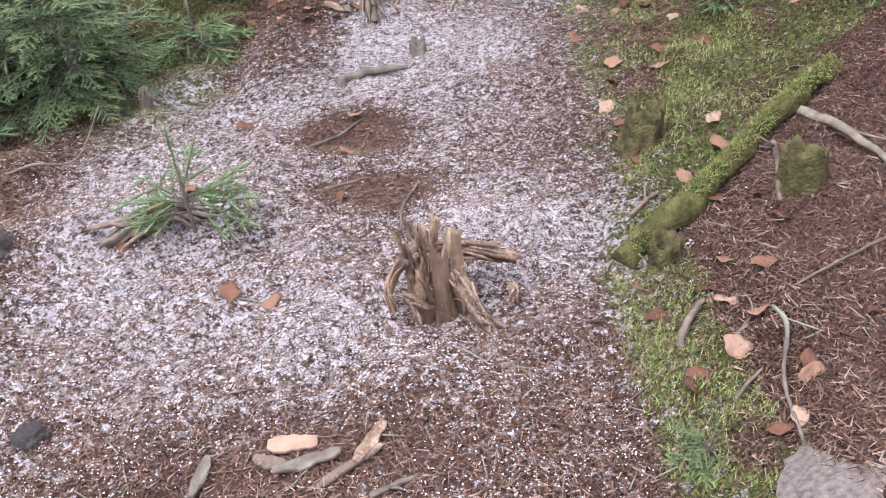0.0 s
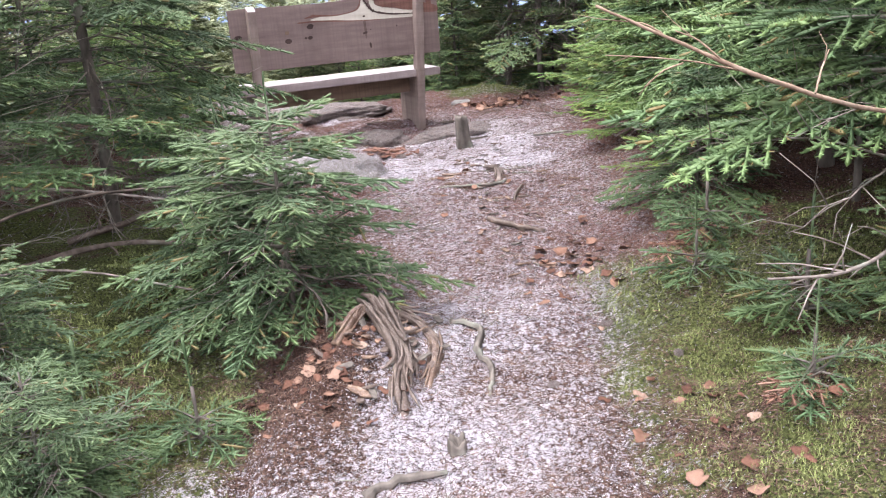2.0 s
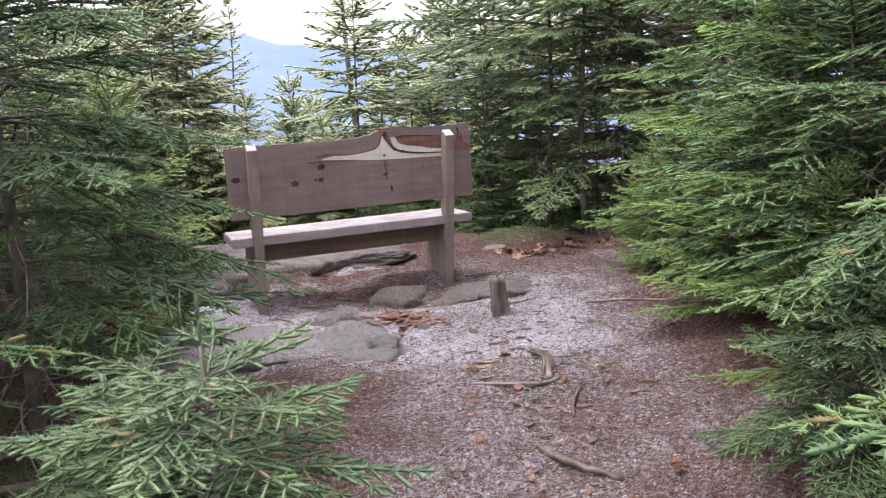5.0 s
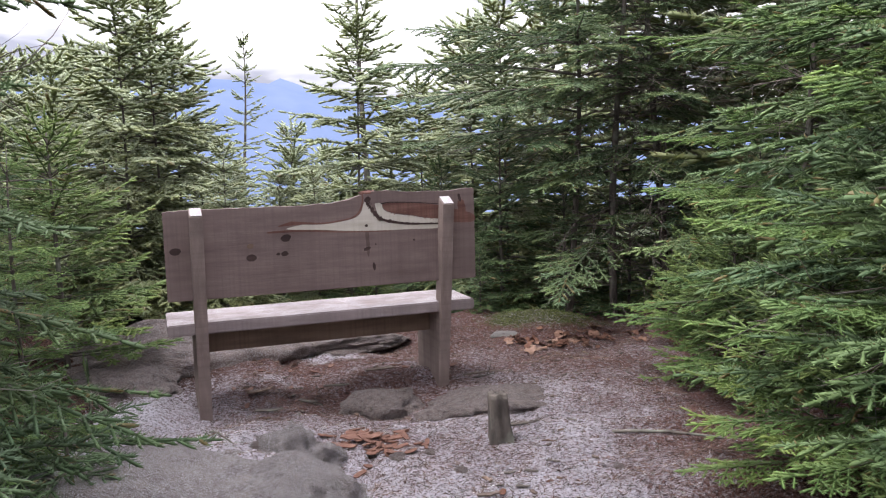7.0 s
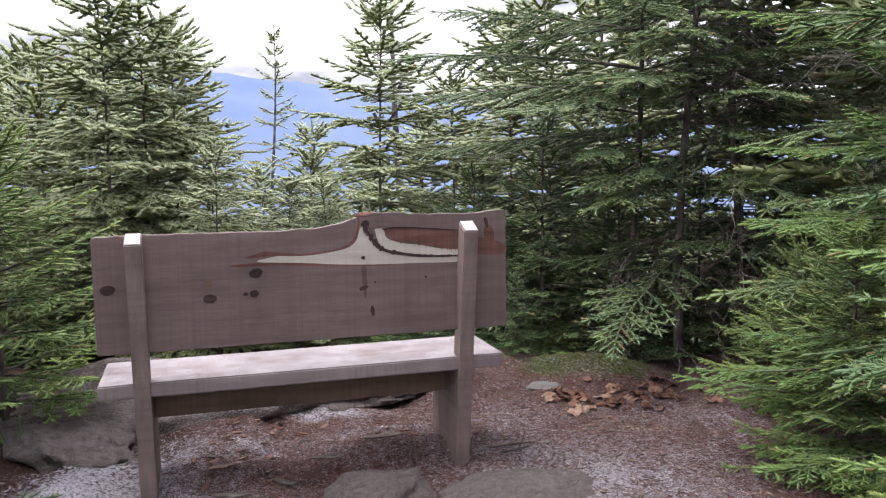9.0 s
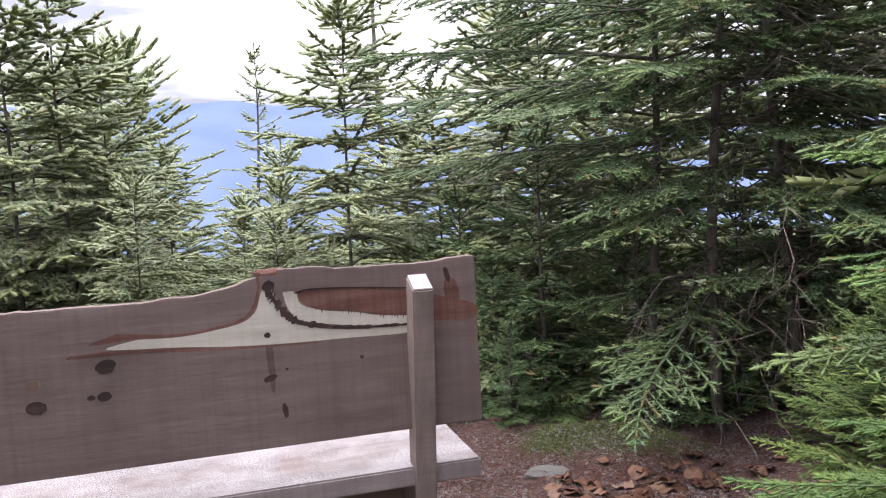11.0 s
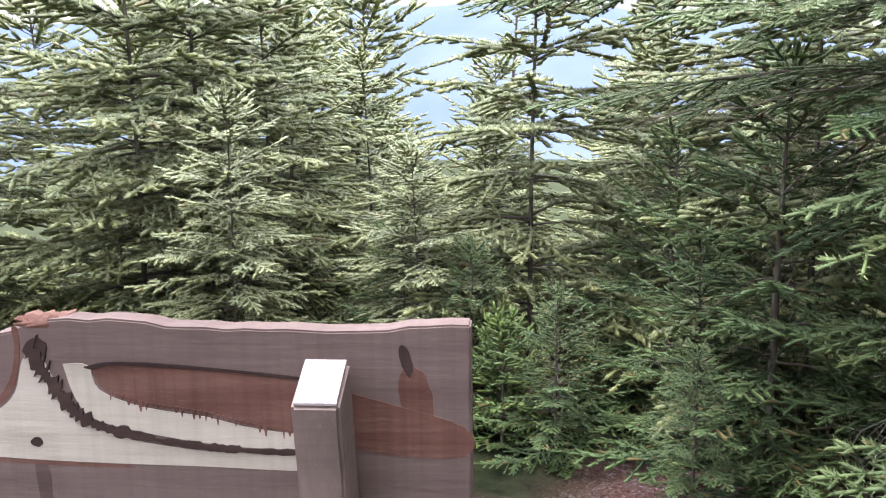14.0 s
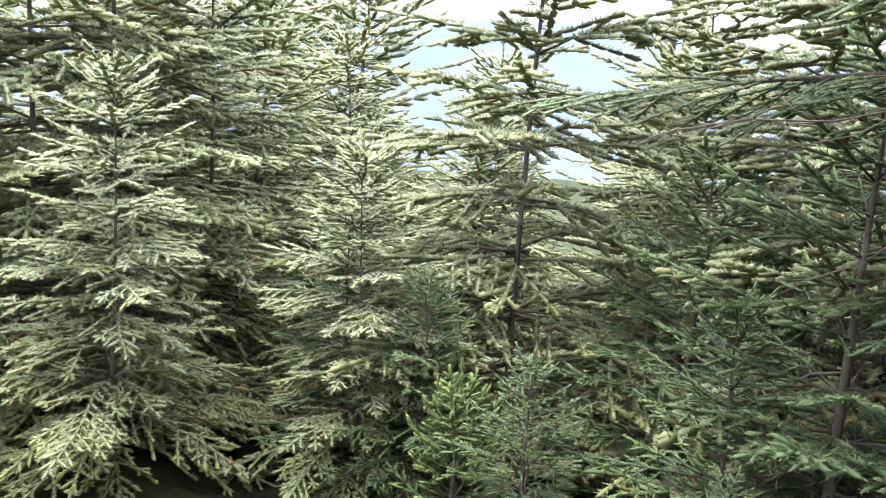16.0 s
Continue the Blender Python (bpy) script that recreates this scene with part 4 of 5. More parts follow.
for s0 in np.linspace(2.545, 2.852, 34):
    z1 = float(np.interp(s0, [2.536, 2.595, 2.691, 2.774, 2.86], [1.174, 1.153, 1.14, 1.119, 1.106])) + 0.004
    d1, w1 = gd.uniform(0.004, 0.018), gd.uniform(0.0015, 0.004)
    inlay("knot_streak", [(s0 - w1, z1), (s0 + w1, z1), (s0 + 0.3 * w1, z1 - d1), (s0 - 0.3 * w1, z1 - d1)], RED, 0.0025 + 0.0002 * gd.uniform(), "red streak running into the sapwood")
inlay("stain", oval(2.422, 1.0, 0.011, 0.1, 0.03, 26, 0.12, 42), STAIN, 0.0006, "brown stain between knots")
crest = bmesh.new()
bmesh.ops.create_icosphere(crest, subdivisions=4, radius=1)
for v in crest.verts:
    n0 = v.co.copy()
    v.co = Vector((0.045 * n0.x, 0.024 + 0.026 * n0.y, 0.013 * n0.z)) * (1 + 0.5 * noise.noise(n0 * 3.1) + 0.3 * noise.noise(n0 * 9))
part("burl", from_bm("burl", crest, RED, False), backrest, "rough pink-red bark at the crest", Matrix.Translation((2.44, 0, 1.277)))
inlay("stain", oval(3.02, 1.17, 0.025, 0.05, 0.2, 18, 0.08, 40), RED, 0.0007, "reddish resin stain")
inlay("knot_ring", oval(1.745, 1.01, 0.02, 0.016, 0.0, 14, 0.15, 41), APRON, 0.0009, "faint brown knot")


# ---- things on the ground ----
def place(name, data, x, y, dz=0.0, turn=0.0, s=(1, 1, 1), label="", category="", group="", tilt=(0, 0), kind=""):
    m = Matrix.Translation((x, y, float(gz(x, y)) + dz)) @ Euler((radians(tilt[0]), radians(tilt[1]), radians(turn))).to_matrix().to_4x4() @ Matrix.Diagonal((*s, 1))
    return tagged(part(name, data, None, "", m), label, category, group, kind)


def rock_mesh(name, seed, material, flat=0.6, rough=0.42, cuts=4):
    bm = bmesh.new()
    bmesh.ops.create_icosphere(bm, subdivisions=cuts, radius=1)
    off = Vector((seed * 3.1, seed * 1.7, seed * 0.9))
    for v in bm.verts:
        n = v.co.normalized()
        f = 1 + rough * noise.noise(n * 1.3 + off) + rough * 0.4 * noise.noise(n * 3.5 + off) + rough * 0.2 * noise.noise(n * 8 + off) + rough * 0.12 * noise.noise(n * 19 + off) + rough * 0.06 * noise.noise(n * 43 + off)
        cut = min(1.0, 0.75 / max(0.05, abs(n.dot(Vector((math.sin(seed), math.cos(seed), 0.7)).normalized()))))
        v.co = n * f * min(1.0, cut + 0.1)
        v.co.z *= flat
    return from_bm(name, bm, material, True)


def stump_mesh(name, r, h, jag, seed, material, roots=5, flare=0.5, rings=9, sides=28):
    """A broken stump with flared roots, splintered at the top and hollow."""
    g = np.random.RandomState(seed)
    a = np.arange(sides) / sides * 2 * np.pi
    ridge = 1 + 0.12 * np.sin(a * roots + g.uniform(0, 6)) + 0.13 * g.uniform(-1, 1, sides)
    tops = h * (1 + jag * np.interp(np.arange(sides), np.arange(0, sides + 1, 2), g.uniform(-1, 0.6, sides // 2 + 1)))
    V, Q = [], []
    for i in range(rings):
        f = i / (rings - 1)
        fl = 1 + flare * (1 - f) ** 3 * (1 + 0.6 * np.sin(a * roots))
        rr = r * ridge * fl * (1 - 0.12 * f) * (1 + 0.03 * g.uniform(-1, 1, sides))
        V.append(np.stack([rr * np.cos(a), rr * np.sin(a), -0.06 + f * (tops + 0.06)], -1))
    for fr, zz in ((0.72, 0.97), (0.45, 0.7), (0.2, 0.55)):
        rr = r * fr * (1 + 0.12 * g.uniform(-1, 1, sides))
        V.append(np.stack([rr * np.cos(a), rr * np.sin(a), tops * zz * (1 if jag > 0.15 else 1.0 / zz * 0.985)], -1))
    n = len(V)
    V = np.concatenate(V + [np.array([[0, 0, h * (0.5 if jag > 0.15 else 0.985)]])])
    i = (np.arange(n - 1)[:, None] * sides + np.arange(sides)[None]).ravel()
    j = (np.arange(n - 1)[:, None] * sides + (np.arange(sides)[None] + 1) % sides).ravel()
    e = np.arange(sides) + (n - 1) * sides
    T = np.stack([e, (np.arange(sides) + 1) % sides + (n - 1) * sides, np.full(sides, n * sides)], -1)
    return mesh_of(name, V, [np.stack([i, j, j + sides, i + sides], -1), T], material, None, False)


def limb_mesh(name, points, r0, r1, seed, material, sides=8, bumpy=0.14, forks=0):
    """A bent piece of wood through points, in world metres above the ground, with forks where wanted."""
    g = np.random.RandomState(seed)
    P = np.array(curve(points, 5))
    P = P + g.normal(0, r0 * (0.12 if bumpy < 0.3 else 0.22), P.shape)
    pieces = [tube(P, np.linspace(r0, r1, len(P)) * g.uniform(0.88, 1.12, len(P)), sides, bumpy * 0.5, g, bumpy * 1.2)]
    for k in range(forks):
        i = g.randint(len(P) // 4, len(P) - 2)
        d = P[i + 1] - P[i]
        d = d / np.linalg.norm(d) + g.normal(0, 0.6, 3)
        d /= np.linalg.norm(d)
        l = g.uniform(0.04, 0.12) * (1 + 10 * r0)
        q = [P[i], P[i] + d * l * 0.5, P[i] + d * l + g.normal(0, 0.01, 3)]
        pieces.append(tube(q, [r1 * 0.9, r1 * 0.7, r1 * 0.3], 5))
    v, f = join(pieces)
    return mesh_of(name, v, f, material, None, bumpy < 0.3)


def fibre_mesh(name, points, r0, r1, count, seed, material, fray=0.18):
    """Decayed wood: a core and many thin strands that follow points, of uneven length, frayed at the ends."""
    g = np.random.RandomState(seed)
    P = np.array(curve(points, 6))
    n = len(P)
    T = np.gradient(P, axis=0)
    T /= np.linalg.norm(T, axis=1)[:, None] + 1e-9
    A = np.cross(T, [0.13, 0.21, 1.0])
    A /= np.linalg.norm(A, axis=1)[:, None] + 1e-9
    B = np.cross(T, A)
    R = np.linspace(r0, r1, n)
    pieces = [tube(P, R * 0.72, 10, 0.2, g, 0.5)]
    for k in range(count):
        a = g.uniform(0, 2 * np.pi) + np.cumsum(g.normal(0, 0.05, n))
        rad = R * g.uniform(0.55, 1.0) * (1 + 0.12 * np.cumsum(g.normal(0, 0.3, n)) / math.sqrt(n))
        Q = P + rad[:, None] * (np.cos(a)[:, None] * A + np.sin(a)[:, None] * B)
        i0, i1 = int(n * g.uniform(0, 0.35)), int(n * g.uniform(0.65, 1.0))
        Q = Q[i0:max(i1, i0 + 4)].copy()
        m = len(Q)
        Q += np.linspace(0, 1, m)[:, None] ** 4 * g.normal(0, fray * r0 * 4, 3) + (1 - np.linspace(0, 1, m))[:, None] ** 4 * g.normal(0, fray * r0 * 4, 3)
        w = r0 * g.uniform(0.14, 0.34)
        pieces.append(tube(Q, w * np.minimum(1, np.minimum(np.arange(m) + 0.4, m - np.arange(m) - 0.6) * 0.4) * g.uniform(0.7, 1.2, m), 4, 0.2, g))
    v, f = join(pieces)
    return mesh_of(name, v, f, material)


def decayed(name, pts, r0, r1, count, seed, material, label, category, group=""):
    """A decayed root that lies along points (x, y, height over the ground)."""
    W = [(p[0], p[1], float(gz(p[0], p[1])) + p[2]) for p in pts]
    o = Vector(W[0])
    me = fibre_mesh(name, [tuple(np.array(w) - np.array(o)) for w in W], r0, r1, count, seed, material)
    return tagged(part(name, me, None, "", Matrix.Translation(o)), label, category, group)


def lying(name, pts, r0, r1, seed, material, label, category, group="", forks=0, up=0.0, sides=7):
    """A stick or root that lies along points (x, y) or (x, y, height over the ground)."""
    W = [(p[0], p[1], float(gz(p[0], p[1])) + up + (p[2] if len(p) > 2 else 0.0) + r1 * 0.5) for p in pts]
    o = Vector(W[0])
    me = limb_mesh(name, [tuple(np.array(w) - np.array(o)) for w in W], r0, r1, seed, material, 12 if r0 > 0.013 else sides, 0.36 if r0 > 0.013 else 0.22, forks)
    return tagged(part(name, me, None, "", Matrix.Translation(o)), label, category, group)


# rotten stump in the middle of the path
rot = thing("rotten_stump", "splintered rotten stump of orange-brown wood standing in the path", "stump", Matrix.Translation((-0.02, 1.37, float(gz(-0.02, 1.37)))))
part("stump_body", stump_mesh("stump_body", 0.058, 0.16, 0.6, 3, ROT, 6, 0.55, 14, 60), rot)
for pts, r0, r1, sd, nm in (([(-0.01, 0.03, 0.12), (0.06, 0.04, 0.1), (0.13, 0.03, 0.085), (0.175, 0.02, 0.075)], 0.02, 0.013, 4, "root"),
                            ([(0.03, -0.01, 0.1), (0.06, -0.05, 0.05), (0.09, -0.09, 0.01), (0.11, -0.115, -0.015)], 0.024, 0.014, 5, "root"),
                            ([(-0.03, 0.0, 0.12), (-0.07, -0.01, 0.11), (-0.1, -0.03, 0.06), (-0.09, -0.06, -0.01)], 0.012, 0.008, 6, "root"),
                            ([(-0.02, -0.02, 0.1), (-0.025, -0.05, 0.05), (-0.03, -0.06, -0.01)], 0.03, 0.026, 7, "root"),
                            ([(-0.04, 0.02, 0.1), (-0.07, 0.04, 0.13), (-0.085, 0.05, 0.14)], 0.012, 0.003, 8, "splinter"),
                            ([(0.0, 0.03, 0.12), (0.005, 0.035, 0.17), (0.0, 0.04, 0.195)], 0.012, 0.003, 9, "splinter"),
                            ([(-0.03, 0.02, 0.12), (-0.035, 0.03, 0.16), (-0.045, 0.035, 0.185)], 0.01, 0.003, 10, "splinter"),
                            ([(0.15, -0.01, 0.02), (0.165, -0.03, 0.03), (0.155, -0.05, 0.01)], 0.012, 0.006, 12, "splinter")):
    part(nm, fibre_mesh(nm, pts, r0 * 0.95, r1, 16, sd, ROT), rot)

gs = np.random.RandomState(77)
for n in range(30):
    a, lean = gs.uniform(0, 6.28), gs.uniform(0.1, 0.5)
    bx, by, z0 = gs.uniform(0.03, 0.062) * math.cos(a), gs.uniform(0.03, 0.062) * math.sin(a), gs.uniform(-0.01, 0.1)
    top = gs.uniform(0.05, 0.11)
    part("splinter", limb_mesh("splinter", [(bx, by, z0), (bx * (1 + lean * 0.4), by * (1 + lean * 0.4), z0 + top * 0.6), (bx * (1 + lean), by * (1 + lean), z0 + top)], gs.uniform(0.006, 0.012), 0.0015, 80 + n, (ROT, OLDWOOD, ROT)[n % 3], 6, 0.4), rot)

# stumps
place("tree_stump", stump_mesh("tree_stump", 0.056, 0.25, 0.15, 21, BARK, 4, 0.5, 12, 36), 0.41, 7.12, -0.01, 30, (1, 1, 1), "short grey sawn stump beside the bench", "stump", "", (4, -6))
MS = "mossy old stumps on the bank"
place("mossy_stump", stump_mesh("mossy_stump", 0.045, 0.12, 0.3, 22, MOSS_BARK, 5, 0.4), 0.52, 1.82, -0.01, 0, (1, 1, 1), "decayed mossy brown stump on the bank", "stump", MS, (-8, 10))
place("mossy_stump", stump_mesh("mossy_stump", 0.05, 0.1, 0.25, 25, MOSS_BARK, 5, 0.25), 0.77, 1.46, -0.01, 40, (1, 1, 1), "squat green moss-covered stump on the bank", "stump", MS, (-5, 5))
place("mossy_stump", stump_mesh("mossy_stump", 0.035, 0.07, 0.3, 26, MOSS_BARK, 5, 0.3), 0.47, 1.39, -0.01, 40, (1, 1, 1), "small dark mossy stump beside a log", "stump", MS, (-5, 5))
place("tree_stump", stump_mesh("tree_stump", 0.02, 0.07, 0.3, 27, BARK, 4, 0.4), -0.88, 2.4, -0.005, 0, (1, 1, 1), "thin dark broken stem in the litter", "stump", "", (6, 8))
place("tree_stump", stump_mesh("tree_stump", 0.03, 0.05, 0.3, 28, BARK, 4, 0.5), -0.02, 2.62, -0.01, 0, (1, 1, 1), "small dark worn stub in the path", "stump")

# the mossy log
LOG = [(0.39, 1.42), (0.53, 1.503, 0.02), (0.663, 1.614, 0.02), (0.816, 1.76, 0.015), (1.0, 1.87, 0.0)]
mossy_log = lying("mossy_log", LOG, 0.028, 0.023, 31, MOSS, "fallen log overgrown with green moss", "log", "", 2, 0.0, 10)

# roots
RT = "exposed roots in the path"
decayed("tree_root", [(-0.31, 3.46, 0.0), (-0.25, 3.33, 0.045), (-0.19, 3.17, 0.04), (-0.15, 3.04, 0.012), (-0.17, 2.9, 0.005), (-0.16, 2.74, -0.02)], 0.04, 0.022, 34, 41, OLDWOOD, "bleached gnarled root on a litter mound", "root", RT)
decayed("tree_root", [(-0.3, 3.4, 0.02), (-0.2, 3.38, 0.04), (-0.1, 3.36, 0.02), (-0.02, 3.27, -0.01)], 0.028, 0.014, 22, 53, OLDWOOD, "splintered rotten root across a litter mound", "root", RT)
decayed("tree_root", [(-0.38, 3.16, 0.0), (-0.3, 3.28, 0.035), (-0.24, 3.42, 0.02)], 0.024, 0.016, 18, 54, ROT, "stub of rotten root on a litter mound", "root", RT)
decayed("tree_root", [(-0.1, 3.42, -0.005), (-0.05, 3.2, 0.0), (-0.07, 3.0, 0.0), (-0.1, 2.86, -0.02)], 0.024, 0.016, 18, 42, ROT, "dark hollow root beside a mound", "root", RT)
lying("tree_root", [(0.03, 3.5, 0.0), (0.13, 3.38, 0.01), (0.1, 3.2, 0.006), (0.135, 3.05, 0.006), (0.1, 2.88, -0.01)], 0.0136, 0.0088, 43, BARK, "thin curved root crossing the path", "root", RT)
decayed("tree_root", [(0.42, 6.35, -0.01), (0.5, 6.1, 0.015), (0.53, 5.9, 0.02), (0.5, 5.68, 0.0)], 0.018, 0.03, 22, 44, OLDWOOD, "bleached forked root end in the path", "root", RT)
lying("tree_root", [(0.12, 5.72, 0), (0.3, 5.62, 0.01), (0.46, 5.58, 0.01), (0.55, 5.66, 0)], 0.0096, 0.0128, 45, BARK, "dark root lying across the path", "root", RT, 1)
lying("tree_root", [(0.62, 5.5, -0.005), (0.56, 5.38, 0.008), (0.53, 5.2, -0.005)], 0.0144, 0.0096, 46, OLDWOOD, "thin bleached root in the path", "root", RT)
lying("tree_root", [(0.35, 4.9, 0), (0.45, 4.7, 0.02), (0.6, 4.6, 0)], 0.0160, 0.0096, 47, OLDWOOD, "short worn root in the litter", "root", RT)
lying("tree_root", [(-0.28, 2.45, 0), (-0.19, 2.49, 0.012), (-0.06, 2.51, 0)], 0.0136, 0.0064, 48, BARK, "dark root edge at a washed-out hollow", "root", RT)
lying("tree_root", [(0.95, 7.0, 0), (1.2, 6.9, 0.01), (1.45, 6.75, 0)], 0.0096, 0.0064, 49, BARK, "dark root at the path's edge", "root", RT)
decayed("tree_root", [(-0.8, 1.66, 0.0), (-0.72, 1.67, 0.03), (-0.64, 1.69, 0.025), (-0.54, 1.69, 0.0)], 0.036, 0.013, 20, 50, OLDWOOD, "grey weathered root chunk under a seedling", "root", RT)

# sticks
ST = "fallen sticks"
for n, (pts, r, mat, lab) in enumerate((
        ([(0.873, 1.822, 0.01), (0.923, 1.633, 0.03), (0.94, 1.42, 0.01)], 0.017, STICK, "thick grey barkless stick on the bank"),
        ([(-0.35, 2.06), (-0.27, 2.16, 0.02), (-0.2, 2.235)], 0.008, BARK, "dark stick lying in a bare hollow"),
        ([(-0.29, 1.84), (-0.2, 1.875)], 0.007, BARK, "short dark stick at a bare patch"),
        ([(-0.05, 1.85), (-0.09, 1.7, 0.02), (-0.11, 1.6), (-0.25, 1.58)], 0.006, BARK, "dark forked twig at a bare patch"),
        ([(0.801, 1.695), (0.754, 1.552, 0.02), (0.717, 1.429)], 0.012, STICK, "pale broken stick leaning on a stump"),
        ([(0.848, 1.548, 0.02), (0.802, 1.471, 0.03), (0.77, 1.4)], 0.007, STICK, "thin pale stick on a stump"),
        ([(0.426, 1.112), (0.454, 1.171, 0.012), (0.502, 1.225, 0.01)], 0.011, STICK, "grey lichen-spotted stick on litter"),
        ([(0.469, 0.952), (0.502, 0.979, 0.01), (0.536, 1.007)], 0.006, STICK, "thin grey twig on litter"),
        ([(0.592, 1.129), (0.592, 1.062, 0.015), (0.549, 0.953, 0.015), (0.518, 0.787)], 0.007, BARK, "long dark crooked twig on litter"),
        ([(0.434, 1.547), (0.47, 1.564, 0.02), (0.514, 1.608, 0.01)], 0.011, OLDWOOD, "broken reddish root piece beside a log"),
        ([(-0.5, 1.43), (-0.42, 1.41, 0.005), (-0.38, 1.385)], 0.005, BARK, "thin dark twig on the graupel"),
        ([(-0.16, 0.875), (-0.08, 0.905)], 0.009, BARK, "short dark bark stick on the path"),
        ([(-1.13, 7.34), (-1.05, 7.2, 0.01), (-0.92, 7.02)], 0.009, BARK, "dark crooked stick on rock"),
        ([(0.47, 7.24), (0.62, 7.28, 0.01)], 0.013, BARK, "dark stick beside a stump"),
        ([(0.66, 5.9), (0.72, 5.7, 0.01)], 0.008, BARK, "short dark stick in the path"),
        ([(0.25, 8.35), (0.42, 8.45, 0.01), (0.55, 8.44)], 0.012, OLDWOOD, "splintered wood piece beside the bench leg"),
        ([(0.3, 8.28), (0.45, 8.35, 0.01)], 0.01, BARK, "dark splinter beside the bench leg"),
        ([(-1.3, 4.0, 0.1), (-1.0, 3.9, 0.25), (-0.6, 3.85, 0.3)], 0.008, STICK, "long grey dead twig among hemlocks"),
        ([(-2.2, 3.6, 0.3), (-1.5, 3.9, 0.5), (-0.9, 4.1, 0.5)], 0.012, STICK, "dead grey branch among hemlocks"),
        ([(-2.4, 4.4, 0.3), (-1.7, 4.2, 0.42), (-1.0, 4.25, 0.4)], 0.014, DEAD, "long grey dead branch caught among hemlocks"),
        ([(-2.3, 3.7, 0.1), (-1.6, 3.75, 0.2), (-0.95, 3.6, 0.22)], 0.01, DEAD, "thin dead branch lying over the litter"),
        ([(-1.9, 4.9, 0.02), (-1.45, 5.15, 0.12), (-1.1, 5.6, 0.05)], 0.03, OLDWOOD, "thick pale fallen limb under the hemlocks"),
        ([(-2.2, 4.0, 0.02), (-1.6, 4.6, 0.05), (-1.0, 4.75, 0.02)], 0.022, STICK, "fallen limb in the litter under hemlocks"),
        ([(-1.15, 1.98), (-1.07, 1.99, 0.02), (-0.98, 2.04, 0.03), (-0.93, 2.18, 0.12)], 0.006, BARK, "dark bare twig bent over the litter"),
        ([(0.3, 1.02), (0.36, 1.05, 0.004)], 0.003, BARK, "thin dark twig on the path"),
        ([(0.0, 1.22), (0.05, 1.17, 0.004), (0.07, 1.14)], 0.004, BARK, "thin dark twig below the stump"),
        ([(0.831, 1.22), (0.732, 1.191, 0.012), (0.64, 1.164)], 0.005, STICK, "long thin grey twig on litter"),
        ([(0.517, 1.094), (0.557, 1.128, 0.008), (0.569, 1.193)], 0.004, OLDWOOD, "thin brown twig on litter"),
        ([(0.35, 6.05), (0.7, 6.0, 0.01)], 0.007, BARK, "dark twig lying across the path"))):
    lying("stick", pts, r * 0.75, r * 0.4, 60 + n, mat, lab, "stick", ST, 1 if r > 0.006 else 0)

# the broken dead branch that reaches over the path, held by the fir on the bank
tip = Vector((0.24, 1.95, 1.268))
arm = [(0, 0, 0), (0.15, 0.0, -0.075), (0.3, 0.0, -0.145), (0.56, 0.1, -0.235), (0.95, 0.4, -0.3), (1.58, 1.02, -0.34)]
snag = part("dead_branch", limb_mesh("dead_branch", arm, 0.0024, 0.0062, 90, BROKEN, 8, 0.25, 0), None, "", Matrix.Translation(tip))
tagged(snag, "pale broken dead branch reaching out over the path", "branch")
for k2, (dx, dy, dz, ex, ey, ez) in enumerate(((0.28, 0.0, -0.135, -0.26, 0.02, 0.05), (0.12, 0.0, -0.06, -0.07, 0.01, 0.03), (0.2, -0.035, -0.1, -0.07, 0.02, 0.05), (0.36, -0.05, -0.17, 0.03, 0.02, 0.07), (0.16, 0.03, -0.11, -0.06, 0.03, -0.04))):
    part("side_twig", limb_mesh("side_twig", [(dx, dy, dz), (dx + ex * 0.5, dy + ey * 0.5, dz + ez * 0.5 + 0.008), (dx + ex, dy + ey, dz + ez)], 0.0022, 0.001, 91 + k2, BROKEN, 6, 0.2, 1), snag)
bough = [(0, 0, 0), (-0.18, -0.25, 0.03), (-0.42, -0.45, 0.05), (-0.66, -0.55, 0.09)]
lowbough = part("dead_branch", limb_mesh("dead_branch", bough, 0.009, 0.003, 97, DEAD, 7, 0.15, 6), None, "", Matrix.Translation((1.38, 2.85, float(gz(1.38, 2.85)) + 0.22)))
tagged(lowbough, "bare grey dead branch low on a bushy fir", "branch")
for k2, (dx, dy, dz, ex, ey, ez) in enumerate(((-0.3, -0.35, 0.04, -0.22, -0.02, 0.1), (-0.42, -0.45, 0.05, -0.2, 0.06, 0.02), (-0.15, -0.2, 0.03, -0.22, -0.2, 0.12), (-0.5, -0.48, 0.06, -0.12, -0.14, -0.05))):
    part("side_twig", limb_mesh("side_twig", [(dx, dy, dz), (dx + ex * 0.5, dy + ey * 0.5, dz + ez * 0.5 + 0.01), (dx + ex, dy + ey, dz + ez)], 0.003, 0.0012, 121 + k2, DEAD, 5, 0.1, 2), lowbough)

